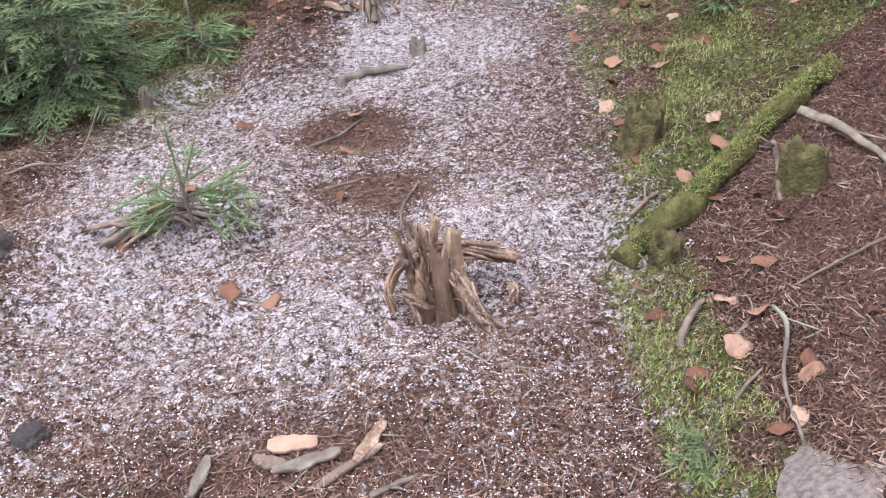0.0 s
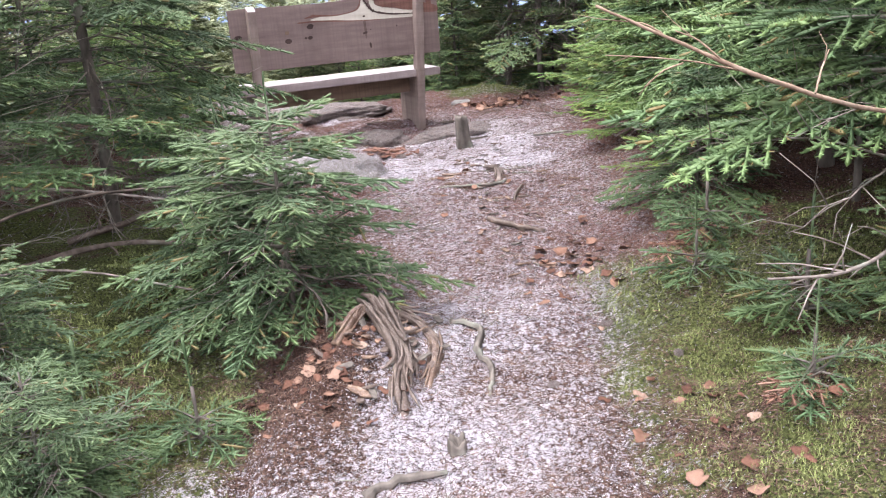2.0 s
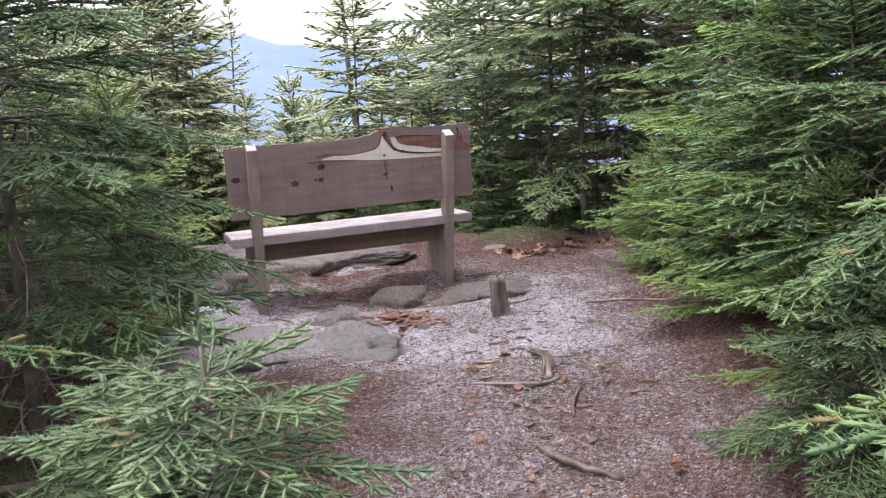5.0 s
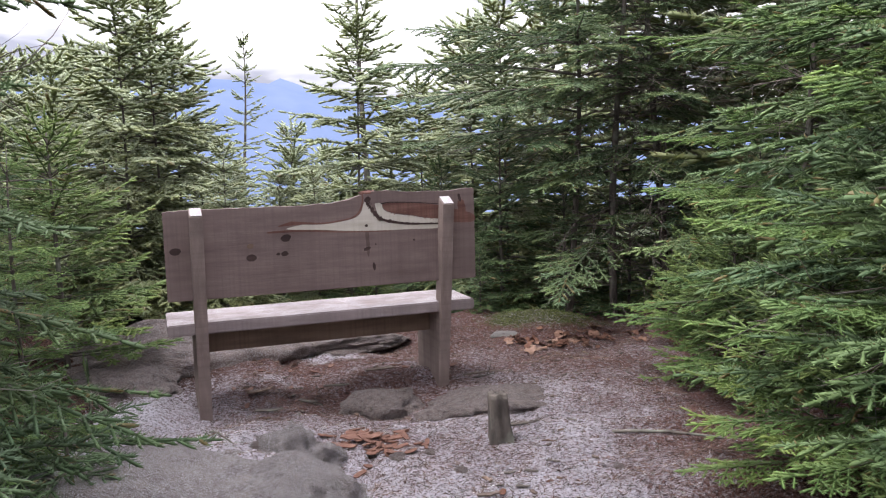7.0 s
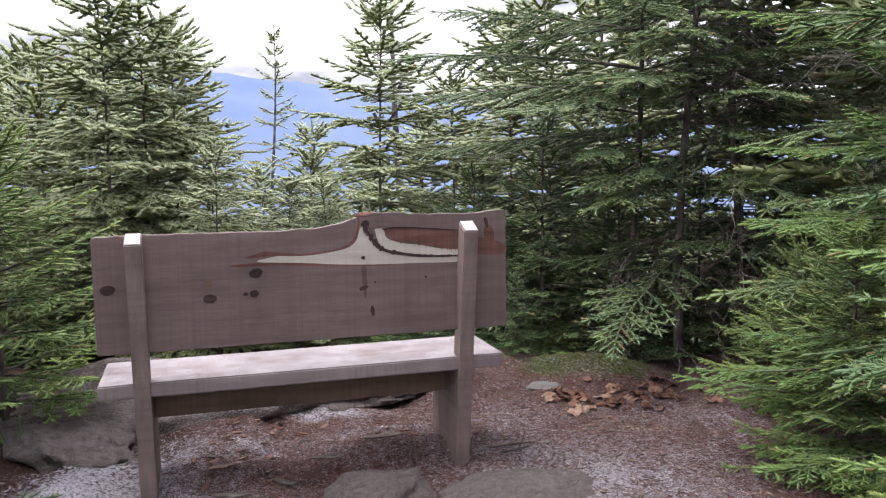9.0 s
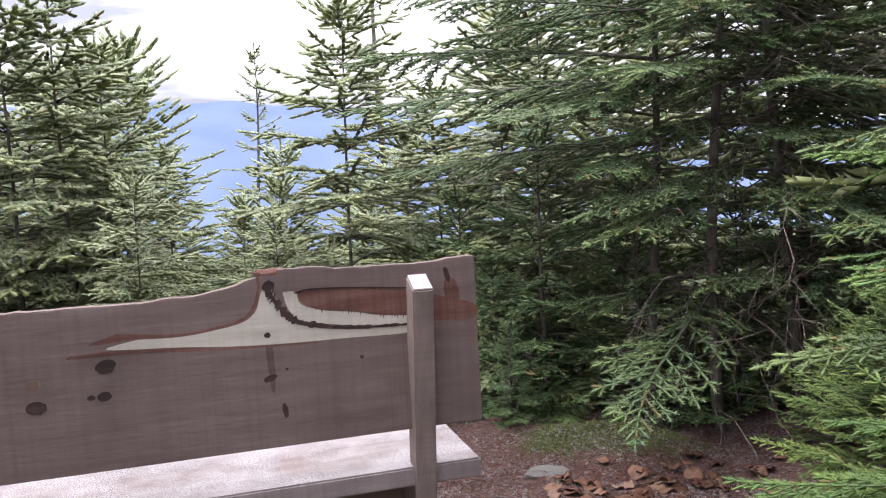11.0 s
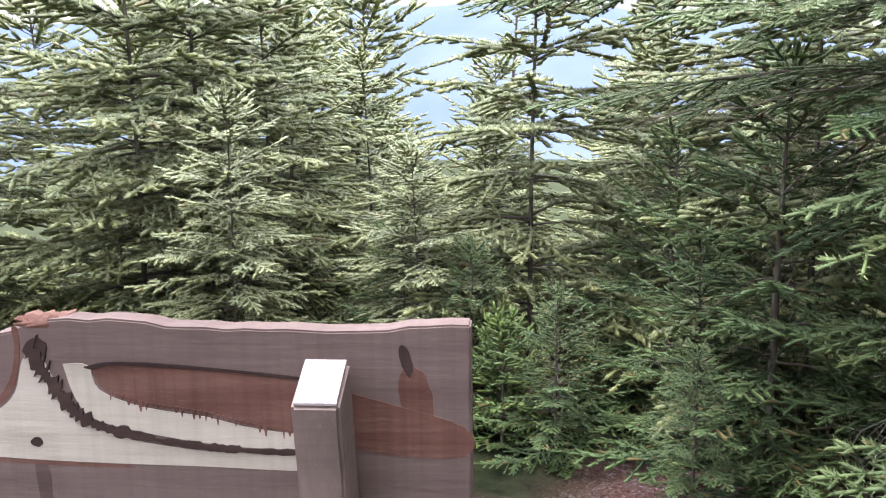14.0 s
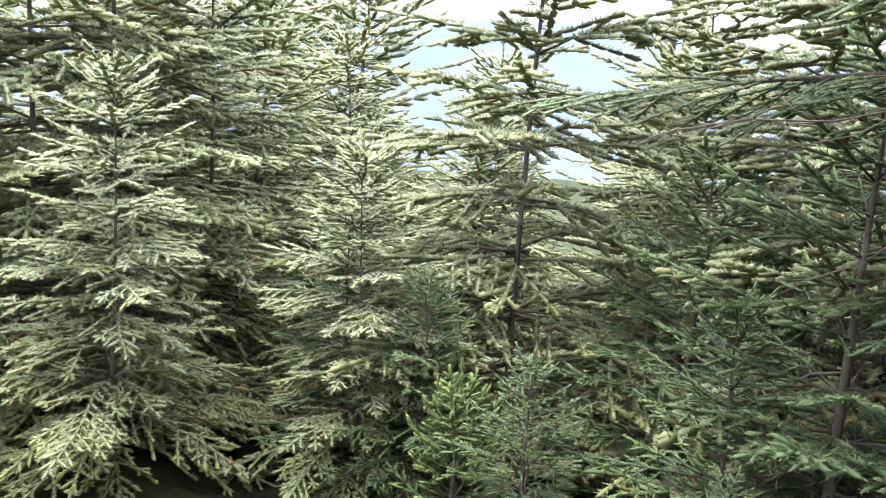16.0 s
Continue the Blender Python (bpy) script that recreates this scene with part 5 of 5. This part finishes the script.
# rocks
RK = "granite rocks round the bench"
place("rock", rock_mesh("rock", 2, ROCK, 0.6, 0.3, 5), -0.24, 7.82, -0.01, 20, (0.23, 0.17, 0.24), "rounded grey granite rock half sunk before the bench", "rock", RK)
place("rock", rock_mesh("rock", 5, ROCK, 0.45, 0.3, 5), 0.36, 7.72, -0.05, 8, (0.4, 0.26, 0.27), "broad granite rock with graupel beside a stump", "rock", RK)
place("rock", rock_mesh("rock", 7, ROCK_SNOW, 0.9, 0.6, 5), -0.58, 6.98, -0.08, 10, (0.18, 0.24, 0.24), "pointed granite rock in the graupel", "rock", RK)
place("rock", rock_mesh("rock", 8, ROCK_SNOW, 0.5, 0.3, 5), -0.5, 6.5, -0.04, 60, (0.24, 0.34, 0.36), "grey granite slab beside the path", "rock", RK)
place("rock_ledge", rock_mesh("rock_ledge", 11, ROCK, 0.32, 0.26, 5), -1.75, 9.05, -0.05, 12, (1.1, 0.58, 0.95), "broad bare granite ledge behind the bench", "rock", RK)
place("rock_ledge", rock_mesh("rock_ledge", 12, ROCK, 0.4, 0.3, 5), -1.95, 8.35, -0.03, -20, (0.42, 0.26, 0.4), "cracked granite ledge with moss", "rock", RK)
place("rock_ledge", rock_mesh("rock_ledge", 13, ROCK_SNOW, 0.25, 0.3, 5), -1.2, 6.7, -0.08, -10, (0.7, 0.5, 0.5), "low granite ledge dusted with graupel", "rock", RK)
place("rock_ledge", rock_mesh("rock_ledge", 17, ROCK, 0.22, 0.3, 5), -0.75, 9.15, -0.05, 5, (0.6, 0.28, 0.5), "low bare rock lip behind the bench", "rock", RK)
place("rock", rock_mesh("rock", 3, ROCK_PALE, 0.5), 0.58, 9.36, -0.01, 0, (0.1, 0.06, 0.07), "small pale rock in moss", "rock")
place("rock", rock_mesh("rock", 14, rock_material("birch_pale_rock", (0.24, 0.16, 0.15), (0.62, 0.55, 0.53), 0.2), 0.4, 0.4), 0.54, 0.715, -0.02, 30, (0.11, 0.075, 0.075), "pale pink and white banded rock", "rock")
place("stone", rock_mesh("stone", 15, ROCK_DARK, 0.8), -0.785, 1.06, 0.0, 0, (0.03, 0.028, 0.03), "small round dark stone on litter", "stone")
place("stone", rock_mesh("stone", 16, ROCK_DARK, 0.7), -1.06, 1.65, 0.0, 0, (0.05, 0.05, 0.05), "dark stone at the litter's edge", "stone")
for n, (x, y, s) in enumerate(((0.6, 3.35, 0.03), (0.32, 2.95, 0.025), (0.75, 3.0, 0.022), (-0.1, 6.9, 0.05), (0.05, 7.0, 0.03), (0.2, 6.7, 0.035), (-0.8, 7.0, 0.04), (0.9, 6.6, 0.03), (0.44, 4.1, 0.022))):
    place("stone", rock_mesh("stone", 30 + n, ROCK, 0.6, 0.3, 2), x, y, 0.0, 40 * n, (s, s * 0.8, s), "small grey stone bedded in the path", "stone", "small stones in the path")


# bark pieces
def bark_piece(L, w, seed, mat):
    g = np.random.RandomState(seed)
    xs = np.linspace(-L / 2, L / 2, 9)
    up = [(x, w / 2 * (1 - 0.5 * abs(2 * x / L) ** 3) * g.uniform(0.7, 1.1)) for x in xs]
    dn = [(x, -w / 2 * (1 - 0.5 * abs(2 * x / L) ** 3) * g.uniform(0.7, 1.1)) for x in xs[::-1]]
    bm = slab(up + dn, 0.006, 0.001)
    for v in bm.verts:
        v.co = Vector((v.co.x, v.co.z, v.co.y + 0.12 * w * math.cos(v.co.z / w * 2.4) - 0.1 * w + 0.004 * noise.noise(v.co * 40)))
    return from_bm("bark_piece", bm, mat)


BP = "loose bark and rotten wood pieces"
for n, (x, y, L, w, t, mat) in enumerate(((-0.2, 0.93, 0.15, 0.02, 35, OLDWOOD), (-0.27, 0.95, 0.12, 0.03, 15, BARK), (-0.33, 0.96, 0.08, 0.03, -20, OLDWOOD), (-0.46, 0.95, 0.09, 0.025, 80, BARK), (-0.16, 0.98, 0.1, 0.03, 60, ROT), (-0.3, 1.0, 0.09, 0.045, 0, LEAF),
                                          (0.31, 6.4, 0.1, 0.035, 20, OLDWOOD), (0.16, 5.97, 0.16, 0.06, 5, ROT), (0.22, 6.03, 0.12, 0.05, -10, ROT), (-0.3, 7.1, 0.2, 0.08, 0, CRUMB), (-0.15, 7.15, 0.15, 0.07, 25, CRUMB), (-0.4, 7.05, 0.18, 0.06, -15, CRUMB), (-0.22, 7.0, 0.12, 0.07, 70, CRUMB),
                                          (-0.9, 7.75, 0.16, 0.05, 10, BARK), (-0.7, 7.9, 0.13, 0.04, -20, BARK), (-1.0, 7.95, 0.15, 0.05, 40, ROT), (-0.55, 8.2, 0.2, 0.04, 12, BARK), (0.05, 8.3, 0.22, 0.05, 5, ROT), (-0.3, 8.35, 0.2, 0.05, 20, OLDWOOD), (0.56, 4.94, 0.06, 0.02, 50, OLDWOOD), (0.6, 5.3, 0.08, 0.02, 10, OLDWOOD), (0.75, 5.5, 0.07, 0.02, 60, OLDWOOD), (0.5, 5.25, 0.09, 0.025, 100, ROT))):
    place("bark_piece", bark_piece(L, w, 100 + n, mat), x, y, 0.008, t, (1, 1, 1), "curled piece of rotten brown bark on the ground", "bark", BP)

gm = np.random.RandomState(66)
for n in range(34):
    place("bark_piece", bark_piece(gm.uniform(0.04, 0.09), gm.uniform(0.018, 0.035), 170 + n, (OLDWOOD, ROT, BARK)[n % 3]), gm.normal(-0.24, 0.12), gm.normal(3.2, 0.16), 0.012, gm.uniform(0, 360), (1, 1, 1), "flake of decayed wood on a litter mound", "bark", BP, (gm.normal(0, 15), gm.normal(0, 15)))
gc = np.random.RandomState(31)
chips = [bark_piece(gc.uniform(0.03, 0.08), gc.uniform(0.012, 0.026), 140 + c, (OLDWOOD, ROT, BARK, ROT)[c % 4]) for c in range(8)]
for n in range(120):
    y = gc.uniform(4.0, 8.9)
    place("bark_piece", chips[n % 8], float(path_mid(y)) + gc.normal(0.12, 0.25), y, 0.004, gc.uniform(0, 360), (1, 1, 1), "small chip of brown wood on the path", "bark", BP)
crumbs = [bark_piece(gc.uniform(0.05, 0.11), gc.uniform(0.025, 0.05), 160 + c, CRUMB) for c in range(5)]
for n in range(46):
    place("bark_piece", crumbs[n % 5], gc.normal(-0.28, 0.16), gc.normal(7.12, 0.12), 0.006, gc.uniform(0, 360), (1, 1, 1), "piece of crumbling red-brown bark before the bench", "bark", BP, (gc.normal(0, 12), gc.normal(0, 12)))
for n in range(30):
    place("bark_piece", crumbs[n % 5], gc.uniform(-1.2, 0.2), gc.uniform(7.7, 8.7), 0.004, gc.uniform(0, 360), (0.7, 0.7, 0.7), "piece of crumbling red-brown bark under the bench", "bark", BP, (gc.normal(0, 12), gc.normal(0, 12)))
for n in range(30):
    place("bark_piece", chips[n % 8], gc.uniform(-1.2, 0.1), gc.uniform(7.5, 8.6), 0.004, gc.uniform(0, 360), (1, 1, 1), "small chip of brown wood under the bench", "bark", BP)

# ---- seedlings and low plants ----
tiny = conifer("hemlock_seedling", 0.19, 0.03, 72, 0, 0.12, 0.05, 2, 0.3, 0.2, 0.0, HEMLOCK, 0.5, 0.4, 0, "tiny hemlock seedling beside a weathered root", "hemlock seedlings", 0.005, 1.3, 0.7, 0.01, 0.2, 0.12,
               [(0.09, (-0.14, 0.03, 0.1)), (0.1, (-0.11, 0.08, 0.12)), (0.08, (-0.1, -0.04, 0.08)), (0.09, (0.13, 0.02, 0.09)), (0.1, (0.11, 0.07, 0.13)), (0.08, (0.12, -0.04, 0.06)), (0.11, (0.09, 0.02, 0.13)), (0.13, (0.02, 0.05, 0.19))])
settle(tiny, -0.58, 1.64, 1.0, 0)
seedling = conifer("hemlock_seedling", 0.15, 0.1, 71, 0, 0.03, 0.02, 4, 0.2, 0.25, 0.0, HEMLOCK, 0.5, 0.4, 0, "tiny hemlock seedling in the litter", "hemlock seedlings", 0.004, 1.2, 0.5, 0.015, 0.2)
settle(seedling, -1.3, 2.7, 1.3, 0)
stand(seedling, -1.22, 2.55, 1.3, 30)
stand(seedling, -1.4, 2.5, 1.5, 200)
stand(seedling, -1.1, 2.8, 1.3, 280)
stand(seedling, 0.4, 0.86, 0.35, 10)
stand(seedling, 0.95, 3.4, 1.0, 140)
stand(seedling, 1.15, 2.95, 1.3, 310)
stand(seedling, 1.1, 3.7, 1.2, 60)
stand(seedling, 0.95, 2.5, 1.0, 220)
stand(seedling, 1.3, 2.2, 1.2, 20)
stand(seedling, -1.45, 2.2, 1.2, 330)
stand(seedling, -0.8, 2.85, 1.1, 130)
stand(seedling, -1.65, 7.1, 1.3, 250)
stand(seedling, -1.5, 6.5, 1.5, 170)


k = Mat("rust_needles", 0.8, 0.2)
k.color(k.ramp(k.island(), (0.0, (0.09, 0.045, 0.032)), (0.6, (0.19, 0.1, 0.072)), (1.0, (0.3, 0.19, 0.14))))
RUST = k.m


def dead_spray(x, y, dz, turn, L, seed):
    """A fallen fir twig whose needles have turned rust-red."""
    g = np.random.RandomState(seed)
    segs, wood = [], []
    frond((0, 0, 0), radians(turn), 0.15, L, 0, g, segs, wood, 0.4, 0.1, 0.6, 0.0, 1.0, 0.1, 0.15)
    root = thing("dead_fir_twig", "fallen fir twig with rust-red dead needles", "twig", Matrix.Translation((x, y, float(gz(x, y)) + dz)), "rust-red fir twigs")
    v, f = join(wood)
    part("stem", mesh_of("stem", v, f, DEAD), root)
    V, F, _, _ = needles(segs, 0, g, 0.2)
    part("needles", mesh_of("needles", V, F, RUST), root)


dead_spray(1.05, 3.6, 0.03, 215, 0.3, 401)
dead_spray(1.1, 3.8, 0.04, 250, 0.3, 402)
dead_spray(0.98, 2.5, 0.03, 215, 0.22, 403)

# ---- fallen leaves ----
def leaf_mesh(seed, kind):
    g = np.random.RandomState(seed)
    n = 22
    pts = []
    for i in range(n):
        t = 2 * math.pi * i / n
        if kind == "maple":
            r = 0.68 + 0.28 * abs(math.cos(2.5 * t)) ** 1.2 * (0.6 + 0.4 * (1 + math.cos(t)) / 2)
        else:
            r = 0.52 / math.sqrt(math.cos(t) ** 2 * 0.32 + math.sin(t) ** 2)
        r *= 1 + 0.05 * g.uniform(-1, 1)
        pts.append((r * math.cos(t), r * math.sin(t)))
    b1, b2, ph = g.uniform(-0.35, 0.5), g.uniform(-0.3, 0.3), g.uniform(0, 6)
    bend = lambda x, y: b1 * x * x + b2 * y * y * 1.5 + 0.16 * math.sin(4 * x + ph) * math.cos(3 * y + ph) + 0.16 * abs(y)
    V = [(0, 0, bend(0, 0))]
    for f in (0.5, 1.0):
        V += [(x * f, y * f, bend(x * f, y * f) + (0.05 * g.uniform(-1, 1) if f == 1 else 0)) for x, y in pts]
    T = [(0, 1 + i, 1 + (i + 1) % n) for i in range(n)]
    Q = [(1 + i, 1 + n + i, 1 + n + (i + 1) % n, 1 + (i + 1) % n) for i in range(n)]
    V = np.array(V)
    low = V - [0, 0, 0.03]
    k = len(V)
    Q2 = [(1 + n + i, 1 + n + i + k, 1 + n + (i + 1) % n + k, 1 + n + (i + 1) % n) for i in range(n)]
    return mesh_of("dead_leaf", np.concatenate([V, low]), [np.array(Q + [tuple(q + k for q in f) for f in Q] + Q2), np.array(T + [tuple(q + k for q in f) for f in T])], LEAF)


leaves = [leaf_mesh(s, "maple" if s % 3 == 0 else "beech") for s in range(7)]
gl = np.random.RandomState(12)


def leaf(x, y, size, group):
    place("dead_leaf", leaves[gl.randint(7)], x, y, 0.006 + 0.2 * size * gl.uniform(0, 1), gl.uniform(0, 360), (size, size, size), "curled brown dead leaf on the forest floor", "leaf", group, (gl.normal(0, 14), gl.normal(0, 14)))


for x, y in ((0.565, 1.308), (0.522, 1.256), (0.535, 1.196), (0.507, 1.062), (0.564, 1.121), (0.541, 0.871), (0.502, 0.847), (0.738, 1.058), (0.495, 1.755), (0.686, 1.473), (0.432, 1.031), (0.618, 1.245), (0.524, 2.178),
             (0.705, 1.391), (0.413, 1.001), (0.609, 0.999), (-0.248, 1.784), (-0.378, 1.395), (-0.474, 1.428), (-0.759, 1.627), (-0.651, 3.133), (-0.352, 2.142), (-0.22, 2.24), (-0.24, 2.02), (-0.62, 1.8), (-0.55, 2.22)):
    leaf(x, y, gl.uniform(0.019, 0.031), "leaves beside the path's start")
for i in range(40):
    leaf(gl.uniform(0.4, 1.15), gl.uniform(0.75, 2.9), gl.uniform(0.018, 0.036), "leaves beside the path's start")
for i in range(40):
    leaf(gl.normal(0.62, 0.1), gl.normal(3.95, 0.28), gl.uniform(0.022, 0.04), "leaves heaped at the path's edge")
for i in range(85):
    leaf(gl.normal(-0.33, 0.14), gl.normal(3.1, 0.19), gl.uniform(0.015, 0.03), "leaves on the root mound")
for i in range(75):
    leaf(gl.normal(1.08, 0.27), gl.normal(9.18, 0.13), gl.uniform(0.032, 0.058), "leaves heaped beyond the bench")
for i in range(24):
    leaf(gl.uniform(0.0, 0.9), gl.uniform(4.3, 6.6), gl.uniform(0.015, 0.03), "leaves scattered on the path")
for i in range(10):
    leaf(gl.uniform(-2.0, -0.7), gl.uniform(4.2, 6.5), gl.uniform(0.02, 0.04), "leaves under the hemlocks")


# ---- loose litter: needles, graupel, moss ----
def scatter(n, box, weight, seed):
    """Places in box where weight(x, y) is high."""
    g = np.random.RandomState(seed)
    x, y = g.uniform(box[0], box[1], n), g.uniform(box[2], box[3], n)
    keep = g.uniform(0, 1, n) < weight(x, y)
    return x[keep], y[keep], g


def straws(name, n, box, weight, seed, length, width, material, label, lift=0.006, rise=0.15):
    x, y, g = scatter(n, box, weight, seed)
    m = len(x)
    a, L = g.uniform(0, 2 * np.pi, m), g.uniform(0.5, 1.2, m) * length
    d = np.stack([np.cos(a), np.sin(a), g.normal(0, rise, m) if rise < 0.6 else g.uniform(0.5, 1.6, m)], -1)
    w = np.stack([-np.sin(a), np.cos(a), g.normal(0, 0.4, m)], -1) * width
    p = np.stack([x, y, gz(x, y) + g.uniform(0, lift, m)], -1)
    e = p + d * L[:, None]
    V = np.stack([p - w, p + w, e], 1).reshape(-1, 3)
    ob = part(name, mesh_of(name, V, [np.arange(len(V)).reshape(-1, 3)], material))
    return tagged(ob, label, "litter", kind="stuff")


def grains(name, n, box, weight, seed, size, material, label):
    x, y, g = scatter(n, box, weight, seed)
    m = len(x)
    r = g.uniform(0.6, 1.4, m) * size
    p = np.stack([x, y, gz(x, y) + 0.003 + r * 0.3], -1)
    base = np.array([[1, 0, 0], [-0.5, 0.87, 0], [-0.5, -0.87, 0], [0.1, 0.05, 0.8]])
    rot2 = g.uniform(0, 6.28, m)
    c2, s2 = np.cos(rot2)[:, None], np.sin(rot2)[:, None]
    bx = base[None, :, 0] * c2 - base[None, :, 1] * s2
    by = base[None, :, 0] * s2 + base[None, :, 1] * c2
    B = np.stack([bx, by, np.repeat(base[None, :, 2], m, 0)], -1) * g.uniform(0.6, 1.3, (m, 4, 1))
    V = (p[:, None] + B * r[:, None, None]).reshape(-1, 3)
    o = (np.arange(m) * 4)[:, None]
    T = np.concatenate([o + np.array(f) for f in ([0, 1, 3], [1, 2, 3], [2, 0, 3])])
    ob = part(name, mesh_of(name, V, [T], material))
    return tagged(ob, label, "graupel", kind="stuff")


def moss_on(owner, pts, r0, n, seed):
    """Moss sprigs over the upper side of a lying log, under its thing."""
    g = np.random.RandomState(seed)
    P = np.array(curve([(p[0], p[1], float(gz(p[0], p[1])) + (p[2] if len(p) > 2 else 0.0) + 0.013) for p in pts], 8)) - np.array(owner.matrix_basis.translation)
    i = g.uniform(0, len(P) - 1.01, n)
    keep = vnoise(i, 0 * i, 3.0, 4) + g.normal(0, 0.2, n) > 0.56
    i = i[keep]
    m = len(i)
    k0 = i.astype(int)
    c = P[k0] + (P[k0 + 1] - P[k0]) * (i - k0)[:, None]
    d = P[np.minimum(k0 + 1, len(P) - 1)] - P[k0]
    side = np.stack([-d[:, 1], d[:, 0], 0 * i], -1)
    side /= np.linalg.norm(side, axis=1)[:, None]
    t = g.normal(0, 0.8, m)
    out = np.sin(t)[:, None] * side + np.cos(t)[:, None] * np.array([0, 0, 1.0])
    base = c + out * r0
    w = g.normal(0, 1, (m, 3))
    w = w / np.linalg.norm(w, axis=1)[:, None] * 0.0016
    tipp = base + (out + g.normal(0, 0.5, (m, 3))) * g.uniform(0.003, 0.008, m)[:, None]
    V = np.stack([base - w, base + w, tipp], 1).reshape(-1, 3)
    tagged(part("moss", mesh_of("moss", V, [np.arange(len(V)).reshape(-1, 3)], SPRIG), owner, "yellow-green moss sprigs"), kind="stuff")


moss_on(mossy_log, LOG, 0.021, 22000, 300)

near_box, mid_box = (-1.5, 1.5, 0.3, 3.2), (-1.2, 1.5, 3.2, 9.6)
W_SNOW = lambda x, y: masks(x, y)[0] ** 1.2 * np.clip(1 - 1.5 * masks(x, y)[1], 0, 1)
W_MOSS = lambda x, y: np.clip(masks(x, y)[1] * 1.6 - 0.35, 0, 1) * (0.25 + 0.75 * (vnoise(x, y, 0.11, 9) > 0.52))
W_LIT = lambda x, y: np.clip(1.0 - 0.6 * masks(x, y)[1] - 0.2 * masks(x, y)[0], 0, 1)
straws("needle_litter", 190000, near_box, W_LIT, 201, 0.026, 0.0011, LITTER, "brown fallen fir needles on the ground")
straws("needle_litter", 60000, mid_box, W_LIT, 202, 0.04, 0.0022, LITTER, "brown fallen fir needles on the ground")
grains("graupel_grains", 170000, near_box, W_SNOW, 203, 0.0017, GRAUPEL, "white graupel grains strewn over the litter")
grains("graupel_grains", 45000, mid_box, W_SNOW, 204, 0.0026, GRAUPEL, "white graupel grains strewn over the litter")
straws("moss_tuft", 420000, (-1.5, 1.6, 0.3, 3.2), W_MOSS, 205, 0.0095, 0.001, SPRIG, "yellow-green moss sprigs on the bank", 0.004, 1.0)
straws("fallen_twigs", 2600, near_box, W_LIT, 208, 0.06, 0.0016, BARK, "thin dark broken twigs among the litter", 0.01)
straws("fallen_twigs", 2600, mid_box, W_LIT, 209, 0.08, 0.0024, BARK, "thin dark broken twigs among the litter", 0.012)
straws("moss_tuft", 200000, (-1.6, 2.0, 3.2, 9.9), W_MOSS, 206, 0.014, 0.0018, SPRIG, "yellow-green moss sprigs on the bank", 0.004, 1.0)
